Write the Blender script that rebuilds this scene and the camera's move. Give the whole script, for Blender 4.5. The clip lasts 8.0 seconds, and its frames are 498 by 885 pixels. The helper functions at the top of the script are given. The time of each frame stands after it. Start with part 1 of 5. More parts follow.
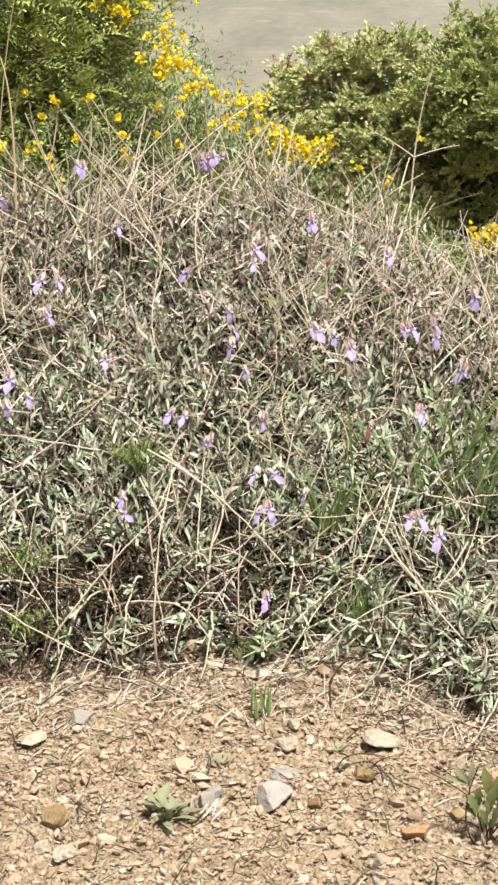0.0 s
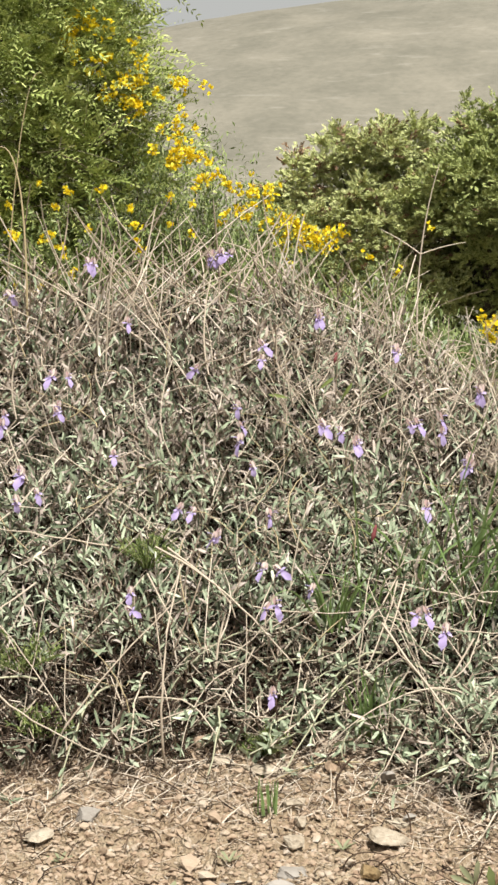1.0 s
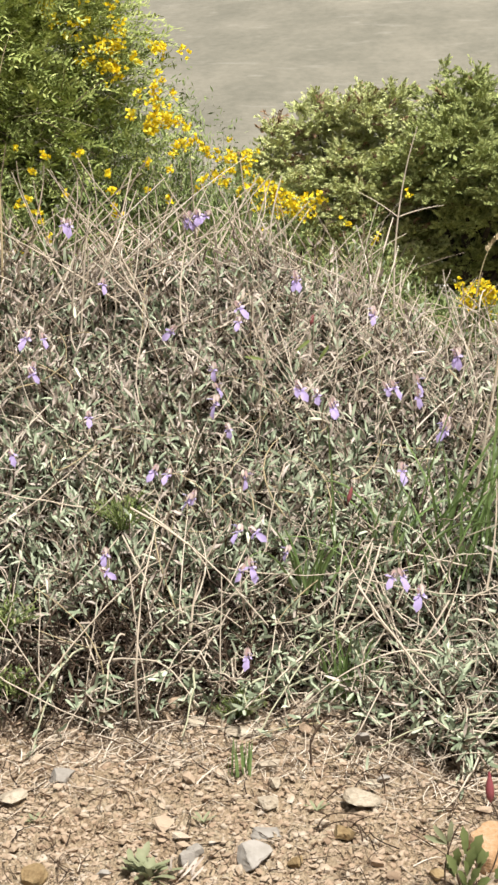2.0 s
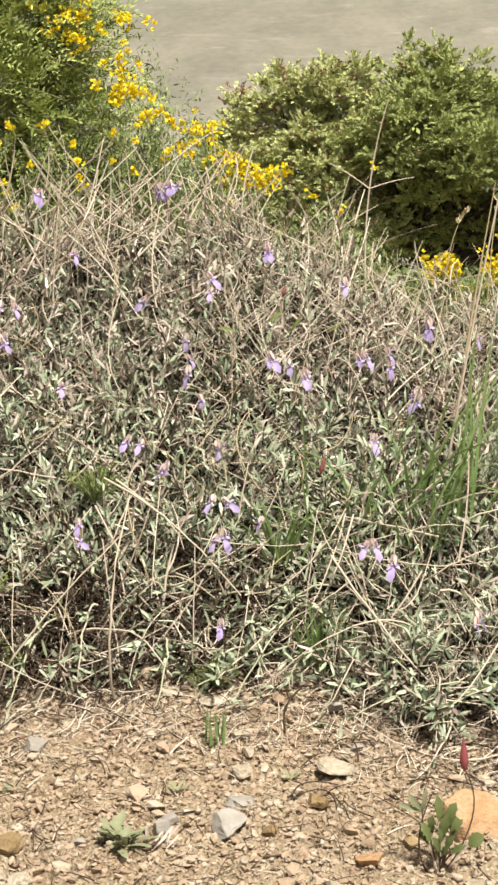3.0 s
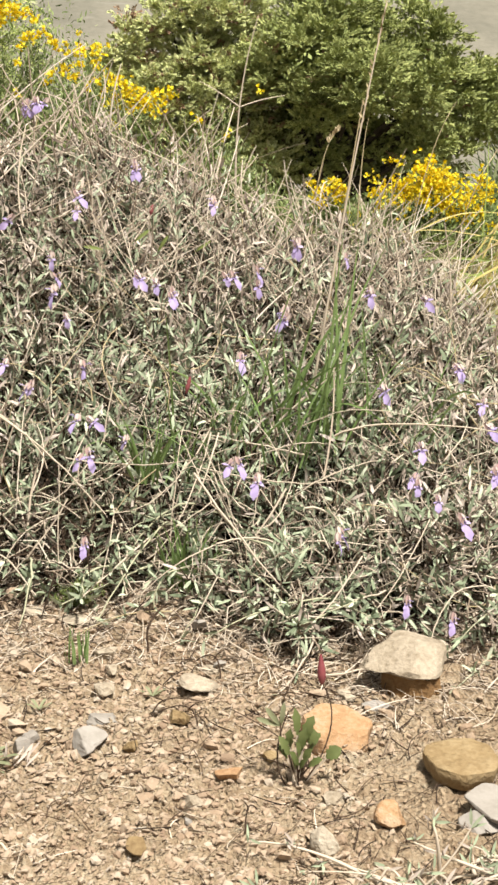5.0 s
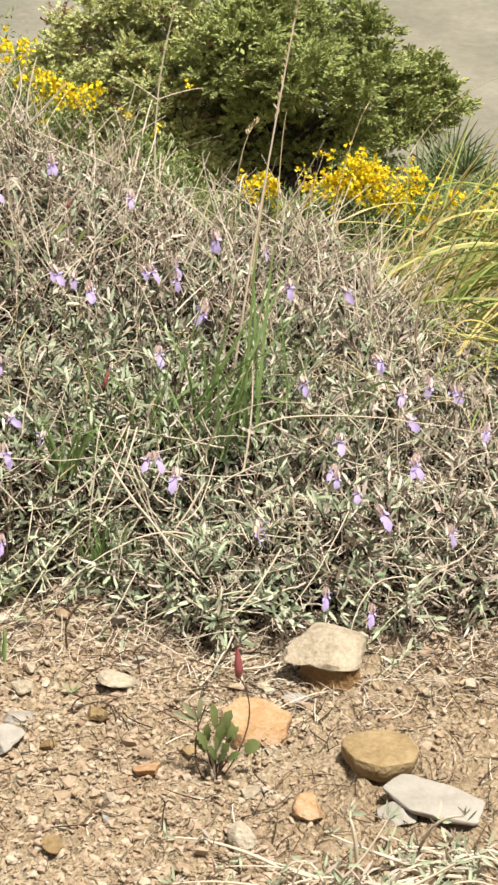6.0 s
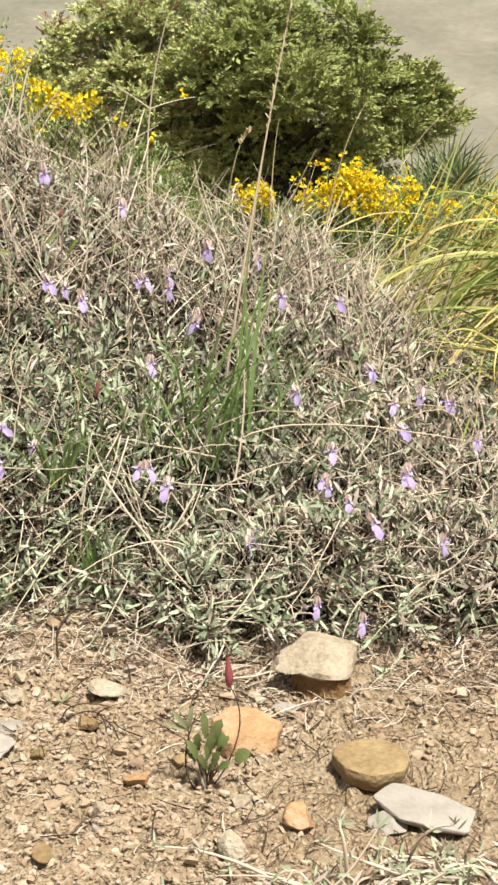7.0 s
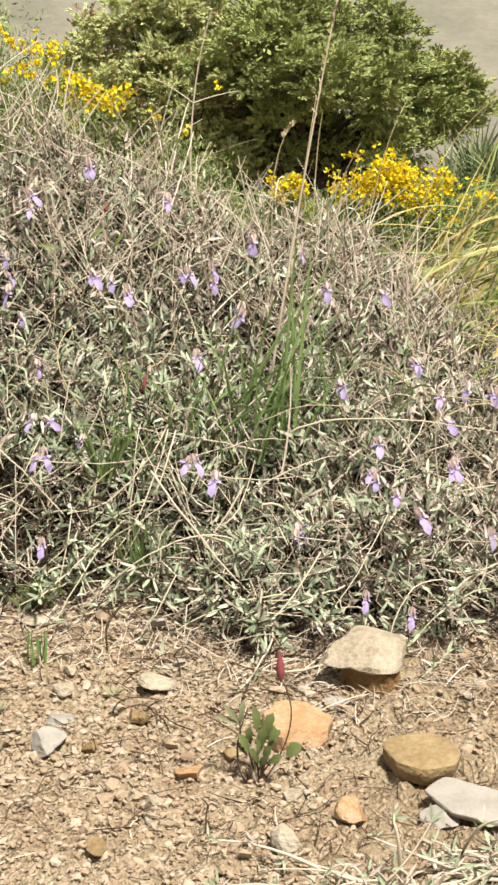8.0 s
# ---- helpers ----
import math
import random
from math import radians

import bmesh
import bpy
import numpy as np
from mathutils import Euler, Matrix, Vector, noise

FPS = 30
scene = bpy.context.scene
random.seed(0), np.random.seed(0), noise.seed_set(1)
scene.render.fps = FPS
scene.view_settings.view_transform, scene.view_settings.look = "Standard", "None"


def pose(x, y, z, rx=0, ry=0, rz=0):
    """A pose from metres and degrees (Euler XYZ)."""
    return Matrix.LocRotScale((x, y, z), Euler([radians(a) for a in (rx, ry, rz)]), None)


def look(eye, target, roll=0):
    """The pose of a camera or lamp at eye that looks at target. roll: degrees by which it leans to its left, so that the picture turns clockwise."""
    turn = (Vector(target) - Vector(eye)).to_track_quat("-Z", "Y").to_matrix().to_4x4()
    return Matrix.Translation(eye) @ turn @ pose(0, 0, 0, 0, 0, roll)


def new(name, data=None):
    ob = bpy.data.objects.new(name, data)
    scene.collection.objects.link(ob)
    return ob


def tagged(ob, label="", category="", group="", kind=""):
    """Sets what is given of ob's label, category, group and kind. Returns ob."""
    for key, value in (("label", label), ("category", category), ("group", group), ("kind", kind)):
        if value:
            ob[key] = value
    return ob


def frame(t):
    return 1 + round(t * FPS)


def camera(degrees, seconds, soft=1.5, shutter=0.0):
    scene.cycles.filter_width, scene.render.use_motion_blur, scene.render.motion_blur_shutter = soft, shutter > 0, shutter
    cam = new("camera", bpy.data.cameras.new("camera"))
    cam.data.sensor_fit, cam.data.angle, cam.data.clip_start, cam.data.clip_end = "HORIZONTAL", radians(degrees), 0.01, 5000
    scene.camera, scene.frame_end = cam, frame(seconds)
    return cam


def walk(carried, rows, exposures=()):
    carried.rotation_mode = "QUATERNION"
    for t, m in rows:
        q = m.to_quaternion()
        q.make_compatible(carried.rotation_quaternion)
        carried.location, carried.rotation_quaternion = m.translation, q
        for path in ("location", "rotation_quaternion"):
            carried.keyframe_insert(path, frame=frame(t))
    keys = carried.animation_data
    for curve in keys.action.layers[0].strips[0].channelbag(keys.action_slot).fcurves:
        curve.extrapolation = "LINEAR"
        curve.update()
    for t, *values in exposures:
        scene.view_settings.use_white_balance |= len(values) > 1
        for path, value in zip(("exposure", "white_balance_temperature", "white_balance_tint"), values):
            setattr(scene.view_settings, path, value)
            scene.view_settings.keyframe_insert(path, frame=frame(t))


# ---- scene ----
cam = camera(15, 8.0, soft=2.7)
PATH = [
    (0.0, pose(0.0189, 0.0243, 0.9557, 77.801, 0.776, 1.534)),
    (0.5, pose(0.0346, 0.0102, 0.9767, 79.807, 0.891, 1.832)),
    (1.0, pose(0.0298, 0.0038, 0.9811, 80.327, 0.847, 1.939)),
    (1.5, pose(0.0194, 0.0077, 0.9744, 80.122, 0.737, 1.939)),
    (2.0, pose(0.0324, 0.0123, 0.9674, 79.384, 0.524, 1.306)),
    (2.2, pose(0.0315, 0.0196, 0.9660, 79.108, 0.500, 0.973)),
    (3.5, pose(0.0000, -0.0000, 0.9640, 78.500, 0.000, -0.000)),
    (4.0, pose(-0.0048, 0.0009, 0.9590, 78.335, -0.058, -0.053)),
    (4.5, pose(0.0104, 0.0126, 0.9501, 76.845, -0.370, -0.873)),
    (5.0, pose(0.0624, 0.0109, 0.9478, 76.400, -0.261, -2.947)),
    (5.2, pose(0.0678, 0.0123, 0.9475, 76.251, -0.278, -3.785)),
    (6.5, pose(0.1082, 0.0255, 0.9375, 76.371, 0.092, -4.958)),
    (7.0, pose(0.1048, 0.0229, 0.9392, 76.566, 0.068, -4.988)),
    (7.5, pose(0.1012, 0.0221, 0.9388, 76.735, 0.093, -5.043)),
    (8.0, pose(0.0767, 0.0194, 0.9459, 76.293, 0.326, -4.144)),
]
walk(cam, PATH, exposures=[(0.0, .93, 6400, 8), (0.5, .76, 6460, 8), (1.0, .73, 6340, 7), (1.5, .74, 6280, 8), (2.2, .79, 6350, 8), (3.3, .85, 6680, 6), (4.0, .86, 6650, 6), (4.5, .87, 6480, 8), (5.2, .85, 6580, 7), (6.3, .85, 6640, 6), (8.0, .86, 6640, 6)])

# ---- world, sun, exposure ----
SUN_ELEVATION, SUN_TURN = 62.0, 152.0
world = bpy.data.worlds.new("world")
scene.world = world
world.use_nodes = True
wn = world.node_tree
sky = wn.nodes.new("ShaderNodeTexSky")
sky.sky_type = "NISHITA"
sky.sun_disc = False
sky.sun_elevation = radians(SUN_ELEVATION)
sky.sun_rotation = radians(SUN_TURN)
sky.dust_density = 4.0
sky.air_density = 1.0
sky.ozone_density = 0.5
pale = wn.nodes.new("ShaderNodeHueSaturation")
pale.inputs["Saturation"].default_value = 0.03
wn.links.new(sky.outputs[0], pale.inputs["Color"])
# a thin bright layer of cloud over the whole sky
cloud = wn.nodes.new("ShaderNodeMixRGB")
cloud.inputs["Fac"].default_value = 0.9
cloud.inputs["Color2"].default_value = (9.6, 9.35, 8.95, 1)
wn.links.new(pale.outputs[0], cloud.inputs["Color1"])
wn.links.new(cloud.outputs[0], wn.nodes["Background"].inputs["Color"])
wn.nodes["Background"].inputs["Strength"].default_value = 0.036
sun_data = bpy.data.lights.new("sun", "SUN")
sun_data.energy = 5.5
sun_data.angle = radians(6)
sun_data.color = (1.0, 0.955, 0.895)
sun = new("sun", sun_data)
_a, _e = radians(SUN_TURN), radians(SUN_ELEVATION)
sun.matrix_world = look((0, 0, 8), Vector((0, 0, 8)) - Vector((math.sin(_a) * math.cos(_e), math.cos(_a) * math.cos(_e), math.sin(_e))))


# ---- node materials ----
def ramp_stops(node, stops):
    els = node.color_ramp.elements
    while len(els) > 1:
        els.remove(els[-1])
    els[0].position, els[0].color = stops[0][0], (*stops[0][1], 1)
    for p, c in stops[1:]:
        e = els.new(p)
        e.color = (*c, 1)


def leafy(name, stops, rough=0.6, translucent=0.25, blotch=60.0, spec=0.3):
    """A leaf or stem: one tint for each blade, with small blotches over it."""
    m = bpy.data.materials.new(name)
    m.use_nodes = True
    nt = m.node_tree
    bsdf = nt.nodes["Principled BSDF"]
    geo = nt.nodes.new("ShaderNodeNewGeometry")
    ramp = nt.nodes.new("ShaderNodeValToRGB")
    ramp_stops(ramp, stops)
    tex = nt.nodes.new("ShaderNodeTexCoord")
    noi = nt.nodes.new("ShaderNodeTexNoise")
    noi.inputs["Scale"].default_value = blotch
    noi.inputs["Detail"].default_value = 3
    nt.links.new(tex.outputs["Object"], noi.inputs["Vector"])
    add = nt.nodes.new("ShaderNodeMath")
    add.operation = "MULTIPLY_ADD"
    nt.links.new(noi.outputs["Fac"], add.inputs[0])
    add.inputs[1].default_value = 0.5
    sub = nt.nodes.new("ShaderNodeMath")
    sub.operation = "SUBTRACT"
    nt.links.new(geo.outputs["Random Per Island"], sub.inputs[0])
    sub.inputs[1].default_value = 0.25
    nt.links.new(sub.outputs[0], add.inputs[2])
    nt.links.new(add.outputs[0], ramp.inputs["Fac"])
    nt.links.new(ramp.outputs["Color"], bsdf.inputs["Base Color"])
    bsdf.inputs["Roughness"].default_value = rough
    bsdf.inputs["Specular IOR Level"].default_value = spec
    if translucent > 0:
        tr = nt.nodes.new("ShaderNodeBsdfTranslucent")
        nt.links.new(ramp.outputs["Color"], tr.inputs["Color"])
        mix = nt.nodes.new("ShaderNodeMixShader")
        mix.inputs[0].default_value = translucent
        nt.links.new(bsdf.outputs[0], mix.inputs[1])
        nt.links.new(tr.outputs[0], mix.inputs[2])
        nt.links.new(mix.outputs[0], nt.nodes["Material Output"].inputs["Surface"])
    return m


def rocky(name, stops, scale=18.0, bump=0.5, fine=160.0, rough=0.9, per_object=0.25, per_island=0.0, dist=0.004, grain=0.35, crumbs=0.0):
    """Stone or soil: blotches, grain, fine relief; each stone a little different."""
    m = bpy.data.materials.new(name)
    m.use_nodes = True
    nt = m.node_tree
    bsdf = nt.nodes["Principled BSDF"]
    tex = nt.nodes.new("ShaderNodeTexCoord")
    big = nt.nodes.new("ShaderNodeTexNoise")
    big.inputs["Scale"].default_value = scale
    big.inputs["Detail"].default_value = 6
    big.inputs["Roughness"].default_value = 0.65
    small = nt.nodes.new("ShaderNodeTexNoise")
    small.inputs["Scale"].default_value = fine
    small.inputs["Detail"].default_value = 5
    for n in (big, small):
        nt.links.new(tex.outputs["Object"], n.inputs["Vector"])
    info = nt.nodes.new("ShaderNodeObjectInfo")
    geo = nt.nodes.new("ShaderNodeNewGeometry")

    def madd(a, k, b):
        n = nt.nodes.new("ShaderNodeMath")
        n.operation = "MULTIPLY_ADD"
        nt.links.new(a, n.inputs[0])
        n.inputs[1].default_value = k
        if isinstance(b, float):
            n.inputs[2].default_value = b
        else:
            nt.links.new(b, n.inputs[2])
        return n.outputs[0]
    v = madd(big.outputs["Fac"], 1.1, -0.02 - 0.5 * grain - 0.5 * per_object - 0.5 * per_island)
    v = madd(small.outputs["Fac"], grain, v)
    v = madd(info.outputs["Random"], per_object, v)
    v = madd(geo.outputs["Random Per Island"], per_island, v)
    ramp = nt.nodes.new("ShaderNodeValToRGB")
    ramp_stops(ramp, stops)
    nt.links.new(v, ramp.inputs["Fac"])
    nt.links.new(ramp.outputs["Color"], bsdf.inputs["Base Color"])
    bsdf.inputs["Roughness"].default_value = rough
    bsdf.inputs["Specular IOR Level"].default_value = 0.2
    b = nt.nodes.new("ShaderNodeBump")
    b.inputs["Strength"].default_value = bump
    b.inputs["Distance"].default_value = dist
    height = madd(big.outputs["Fac"], 1.0, small.outputs["Fac"])
    if crumbs:
        cell = nt.nodes.new("ShaderNodeTexVoronoi")
        cell.feature = "DISTANCE_TO_EDGE"
        cell.inputs["Scale"].default_value = crumbs
        bent = nt.nodes.new("ShaderNodeVectorMath")
        bent.operation = "MULTIPLY_ADD"
        nt.links.new(small.outputs["Color"], bent.inputs[0])
        bent.inputs[1].default_value = (0.008, 0.008, 0.008)
        nt.links.new(tex.outputs["Object"], bent.inputs[2])
        nt.links.new(bent.outputs[0], cell.inputs["Vector"])
        height = madd(cell.outputs["Distance"], 0.8, height)
    nt.links.new(height, b.inputs["Height"])
    nt.links.new(b.outputs[0], bsdf.inputs["Normal"])
    return m


# Heavy grain puts shade into the colour too: fine low spots darken as crevices.
M_SOIL = rocky("soil", [(0.1, (0.137, 0.084, 0.05)), (0.4, (0.258, 0.186, 0.117)), (0.65, (0.323, 0.246, 0.162)), (0.9, (0.376, 0.308, 0.218))], scale=9.0, fine=140.0, bump=1.0, per_object=0.0, grain=1.3, dist=0.014, crumbs=95.0)
# Brown leaf mould, painted near black to carry the shade under the shrubs.
M_HUMUS_SHADED = rocky("leaf_mould_shaded", [(0.1, (0.017, 0.011, 0.007)), (0.5, (0.041, 0.027, 0.016)), (0.9, (0.074, 0.052, 0.032))], scale=25.0, fine=200.0, bump=1.0, per_object=0.0)
M_PEBBLE = rocky("pebble", [(0.0, (0.177, 0.116, 0.078)), (0.35, (0.276, 0.199, 0.135)), (0.65, (0.328, 0.251, 0.18)), (0.9, (0.362, 0.3, 0.233)), (1.0, (0.381, 0.338, 0.288))], per_object=0.0, per_island=0.6, bump=0.6)
M_TAN = rocky("tan_stone", [(0.1, (0.159, 0.123, 0.081)), (0.5, (0.309, 0.256, 0.19)), (0.9, (0.418, 0.364, 0.288))], scale=26.0, grain=0.6, bump=0.8)
M_ORANGE = rocky("orange_stone", [(0.1, (0.189, 0.093, 0.043)), (0.5, (0.315, 0.191, 0.1)), (0.9, (0.394, 0.301, 0.212))], scale=30.0, grain=0.6, bump=0.8)
M_OCHRE = rocky("ochre_stone", [(0.1, (0.109, 0.066, 0.031)), (0.5, (0.204, 0.141, 0.07)), (0.9, (0.291, 0.217, 0.12))], scale=26.0, grain=0.6, bump=0.8)
M_GREY = rocky("grey_stone", [(0.1, (0.168, 0.145, 0.121)), (0.5, (0.247, 0.221, 0.191)), (0.9, (0.316, 0.286, 0.256))], scale=24.0, bump=0.3)
M_CLOD = rocky("clod", [(0.1, (0.084, 0.044, 0.017)), (0.5, (0.161, 0.09, 0.038)), (0.9, (0.216, 0.134, 0.064))], scale=40.0, bump=1.0)
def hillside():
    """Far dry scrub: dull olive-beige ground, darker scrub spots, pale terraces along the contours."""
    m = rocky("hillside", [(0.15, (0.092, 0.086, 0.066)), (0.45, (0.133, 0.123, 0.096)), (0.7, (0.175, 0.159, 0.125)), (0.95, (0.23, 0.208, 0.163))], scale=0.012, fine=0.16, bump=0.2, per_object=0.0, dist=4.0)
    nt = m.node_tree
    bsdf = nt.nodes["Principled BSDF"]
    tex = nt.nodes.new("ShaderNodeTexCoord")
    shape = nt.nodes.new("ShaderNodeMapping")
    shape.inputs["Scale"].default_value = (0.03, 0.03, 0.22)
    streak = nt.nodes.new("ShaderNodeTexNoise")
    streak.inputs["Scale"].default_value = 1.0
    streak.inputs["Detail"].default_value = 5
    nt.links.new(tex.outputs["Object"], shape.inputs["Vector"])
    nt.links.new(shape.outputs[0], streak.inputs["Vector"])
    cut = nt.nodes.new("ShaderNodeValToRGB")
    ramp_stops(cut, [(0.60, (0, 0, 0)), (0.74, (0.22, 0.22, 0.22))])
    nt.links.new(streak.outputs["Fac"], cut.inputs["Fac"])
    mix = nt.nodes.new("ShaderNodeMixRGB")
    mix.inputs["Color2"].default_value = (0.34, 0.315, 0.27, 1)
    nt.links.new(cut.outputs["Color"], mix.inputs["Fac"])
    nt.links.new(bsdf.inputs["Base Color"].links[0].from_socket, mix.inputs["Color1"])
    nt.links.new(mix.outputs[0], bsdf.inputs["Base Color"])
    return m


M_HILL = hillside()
M_SLOPE = rocky("dry_slope", [(0.15, (0.09, 0.085, 0.045)), (0.45, (0.17, 0.15, 0.085)), (0.7, (0.25, 0.21, 0.13)), (0.95, (0.32, 0.27, 0.18))], scale=1.6, fine=14.0, bump=1.0, per_object=0.0, dist=0.05)
M_BARK = rocky("bark", [(0.1, (0.014, 0.01, 0.007)), (0.5, (0.035, 0.027, 0.02)), (0.9, (0.065, 0.054, 0.043))], scale=12.0, fine=60.0, bump=0.8, per_object=0.0)

M_GERM = leafy("germander_leaf", [(0.0, (0.102, 0.125, 0.075)), (0.3, (0.2, 0.234, 0.15)), (0.6, (0.296, 0.334, 0.226)), (0.85, (0.395, 0.432, 0.305)), (1.0, (0.484, 0.515, 0.381))], rough=0.8, translucent=0.10, spec=0.08)
# Dead brown leaves, darkened so the gaps inside the shrubs look shaded.
M_GERM_DEAD_SHADED = leafy("germander_leaf_dead_shaded", [(0.0, (0.008, 0.005, 0.003)), (0.5, (0.023, 0.016, 0.009)), (1.0, (0.05, 0.036, 0.021))], rough=0.9, translucent=0.05, spec=0.1)
M_GERM_PALE = leafy("germander_leaf_dry", [(0.0, (0.181, 0.142, 0.113)), (0.4, (0.349, 0.288, 0.24)), (0.8, (0.461, 0.391, 0.335)), (1.0, (0.525, 0.451, 0.396))], rough=0.85, translucent=0.05, spec=0.08)
M_STEM = leafy("pale_stem", [(0.0, (0.199, 0.147, 0.105)), (0.4, (0.393, 0.323, 0.246)), (0.8, (0.524, 0.442, 0.349)), (1.0, (0.6, 0.522, 0.432))], rough=0.8, translucent=0.0, blotch=40.0)
# Brown bark, darkened towards black so the inside of the shrubs reads shaded.
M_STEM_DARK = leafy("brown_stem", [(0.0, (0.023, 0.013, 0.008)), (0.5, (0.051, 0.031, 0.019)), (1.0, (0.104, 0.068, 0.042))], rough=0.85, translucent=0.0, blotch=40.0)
M_STEM_GREEN = leafy("downy_stem", [(0.0, (0.172, 0.165, 0.102)), (0.5, (0.31, 0.3, 0.197)), (1.0, (0.447, 0.431, 0.303))], rough=0.85, translucent=0.0, blotch=40.0)
M_STRAW = leafy("straw", [(0.0, (0.244, 0.178, 0.091)), (0.5, (0.401, 0.316, 0.181)), (1.0, (0.501, 0.419, 0.267))], rough=0.7, translucent=0.1, blotch=20.0)
M_GOLD = leafy("gold_straw", [(0.0, (0.22, 0.159, 0.047)), (0.5, (0.396, 0.313, 0.105)), (1.0, (0.55, 0.472, 0.2))], rough=0.7, translucent=0.1, blotch=20.0)
M_LILAC = leafy("lilac_petal", [(0.0, (0.301, 0.218, 0.461)), (0.5, (0.43, 0.336, 0.592)), (1.0, (0.542, 0.454, 0.686))], rough=0.6, translucent=0.35, blotch=150.0)
M_CALYX = leafy("calyx", [(0.0, (0.24, 0.15, 0.135)), (0.5, (0.40, 0.285, 0.26)), (1.0, (0.52, 0.44, 0.38))], rough=0.7, translucent=0.1)
M_CRIMSON = leafy("crimson_bud", [(0.0, (0.094, 0.023, 0.025)), (0.5, (0.196, 0.042, 0.051)), (1.0, (0.275, 0.122, 0.102))], rough=0.6, translucent=0.05, blotch=120.0)
M_GREEN = leafy("fresh_green", [(0.0, (0.079, 0.111, 0.029)), (0.5, (0.166, 0.207, 0.061)), (1.0, (0.288, 0.311, 0.13))], rough=0.6, translucent=0.3, spec=0.15)
M_SAGE = leafy("sage_green", [(0.0, (0.11, 0.125, 0.067)), (0.5, (0.191, 0.204, 0.11)), (1.0, (0.31, 0.29, 0.189))], rough=0.6, translucent=0.2)
M_BUDLEAF = leafy("bud_plant_leaf", [(0.0, (0.045, 0.065, 0.018)), (0.5, (0.098, 0.122, 0.04)), (1.0, (0.183, 0.19, 0.079))], rough=0.5, translucent=0.2)
M_GRASS = leafy("grass_blade", [(0.0, (0.074, 0.128, 0.034)), (0.5, (0.155, 0.231, 0.074)), (0.85, (0.236, 0.298, 0.124)), (1.0, (0.323, 0.345, 0.18))], rough=0.5, translucent=0.3, blotch=15.0)
M_ESPARTO = leafy("esparto_blade", [(0.0, (0.049, 0.086, 0.016)), (0.4, (0.131, 0.19, 0.04)), (0.7, (0.247, 0.282, 0.075)), (1.0, (0.391, 0.368, 0.133))], rough=0.5, translucent=0.15, blotch=6.0)
# Both juniper tints are greyed and blued: distance haze put into the leaf colour.
M_JUNIPER_A = leafy("juniper_olive", [(0.0, (0.279, 0.294, 0.126)), (0.45, (0.421, 0.451, 0.199)), (0.8, (0.512, 0.535, 0.249)), (1.0, (0.586, 0.535, 0.284))], rough=0.9, translucent=0.03, blotch=1.2, spec=0.04)
M_JUNIPER_B = leafy("juniper_green", [(0.0, (0.173, 0.203, 0.073)), (0.5, (0.282, 0.315, 0.118)), (1.0, (0.38, 0.395, 0.152))], rough=0.9, translucent=0.03, blotch=1.2, spec=0.04)
M_RUST = leafy("juniper_rust", [(0.0, (0.10, 0.06, 0.035)), (0.5, (0.23, 0.14, 0.085)), (1.0, (0.36, 0.25, 0.16))], rough=0.85, translucent=0.03, blotch=1.2, spec=0.08)
M_FROND = leafy("frond_green", [(0.0, (0.137, 0.169, 0.045)), (0.5, (0.287, 0.336, 0.099)), (0.85, (0.421, 0.461, 0.161)), (1.0, (0.521, 0.536, 0.209))], rough=0.65, translucent=0.12, blotch=3.0, spec=0.1)
M_GORSE = leafy("gorse_spine", [(0.0, (0.073, 0.1, 0.03)), (0.5, (0.175, 0.227, 0.072)), (0.85, (0.277, 0.328, 0.132)), (1.0, (0.374, 0.388, 0.211))], rough=0.7, translucent=0.2, blotch=4.0)
M_YELLOW = leafy("yellow_petal", [(0.0, (0.67, 0.45, 0.010)), (0.5, (0.80, 0.64, 0.025)), (1.0, (0.84, 0.75, 0.09))], rough=0.6, translucent=0.3, blotch=30.0, spec=0.1)
M_PALM = leafy("palm_blade", [(0.0, (0.058, 0.078, 0.03)), (0.5, (0.128, 0.164, 0.066)), (1.0, (0.243, 0.256, 0.132))], rough=0.5, translucent=0.2, blotch=3.0)
M_SCRUB = leafy("dry_scrub", [(0.0, (0.196, 0.172, 0.098)), (0.5, (0.380, 0.333, 0.207)), (1.0, (0.575, 0.506, 0.345))], rough=0.8, translucent=0.15, blotch=3.0)

# ---- mesh helpers ----
rng = np.random.default_rng(7)


def unit(v):
    return v / np.maximum(np.linalg.norm(v, axis=-1, keepdims=True), 1e-9)


def mesh_of(name, verts, faces, material, smooth=True):
    """A mesh from an array of vertices and an array of faces with a fixed number of corners."""
    me = bpy.data.meshes.new(name)
    verts, faces = np.asarray(verts, np.float32), np.asarray(faces, np.int32)
    k = faces.shape[1]
    me.vertices.add(len(verts))
    me.vertices.foreach_set("co", verts.ravel())
    me.loops.add(faces.size)
    me.loops.foreach_set("vertex_index", faces.ravel())
    me.polygons.add(len(faces))
    me.polygons.foreach_set("loop_start", np.arange(0, faces.size, k, dtype=np.int32))
    me.polygons.foreach_set("use_smooth", np.full(len(faces), smooth))
    me.materials.append(material)
    me.update(calc_edges=True)
    return me


def put(name, me, parent=None, label=""):
    ob = new(name, me)
    if parent is not None:
        ob.parent = parent
    if label:
        ob["label"] = label
    return ob


def thing(name, place, label, category, group="", kind=""):
    e = new(name)
    e.location = place
    e.empty_display_size = 0.05
    return tagged(e, label, category, group, kind)


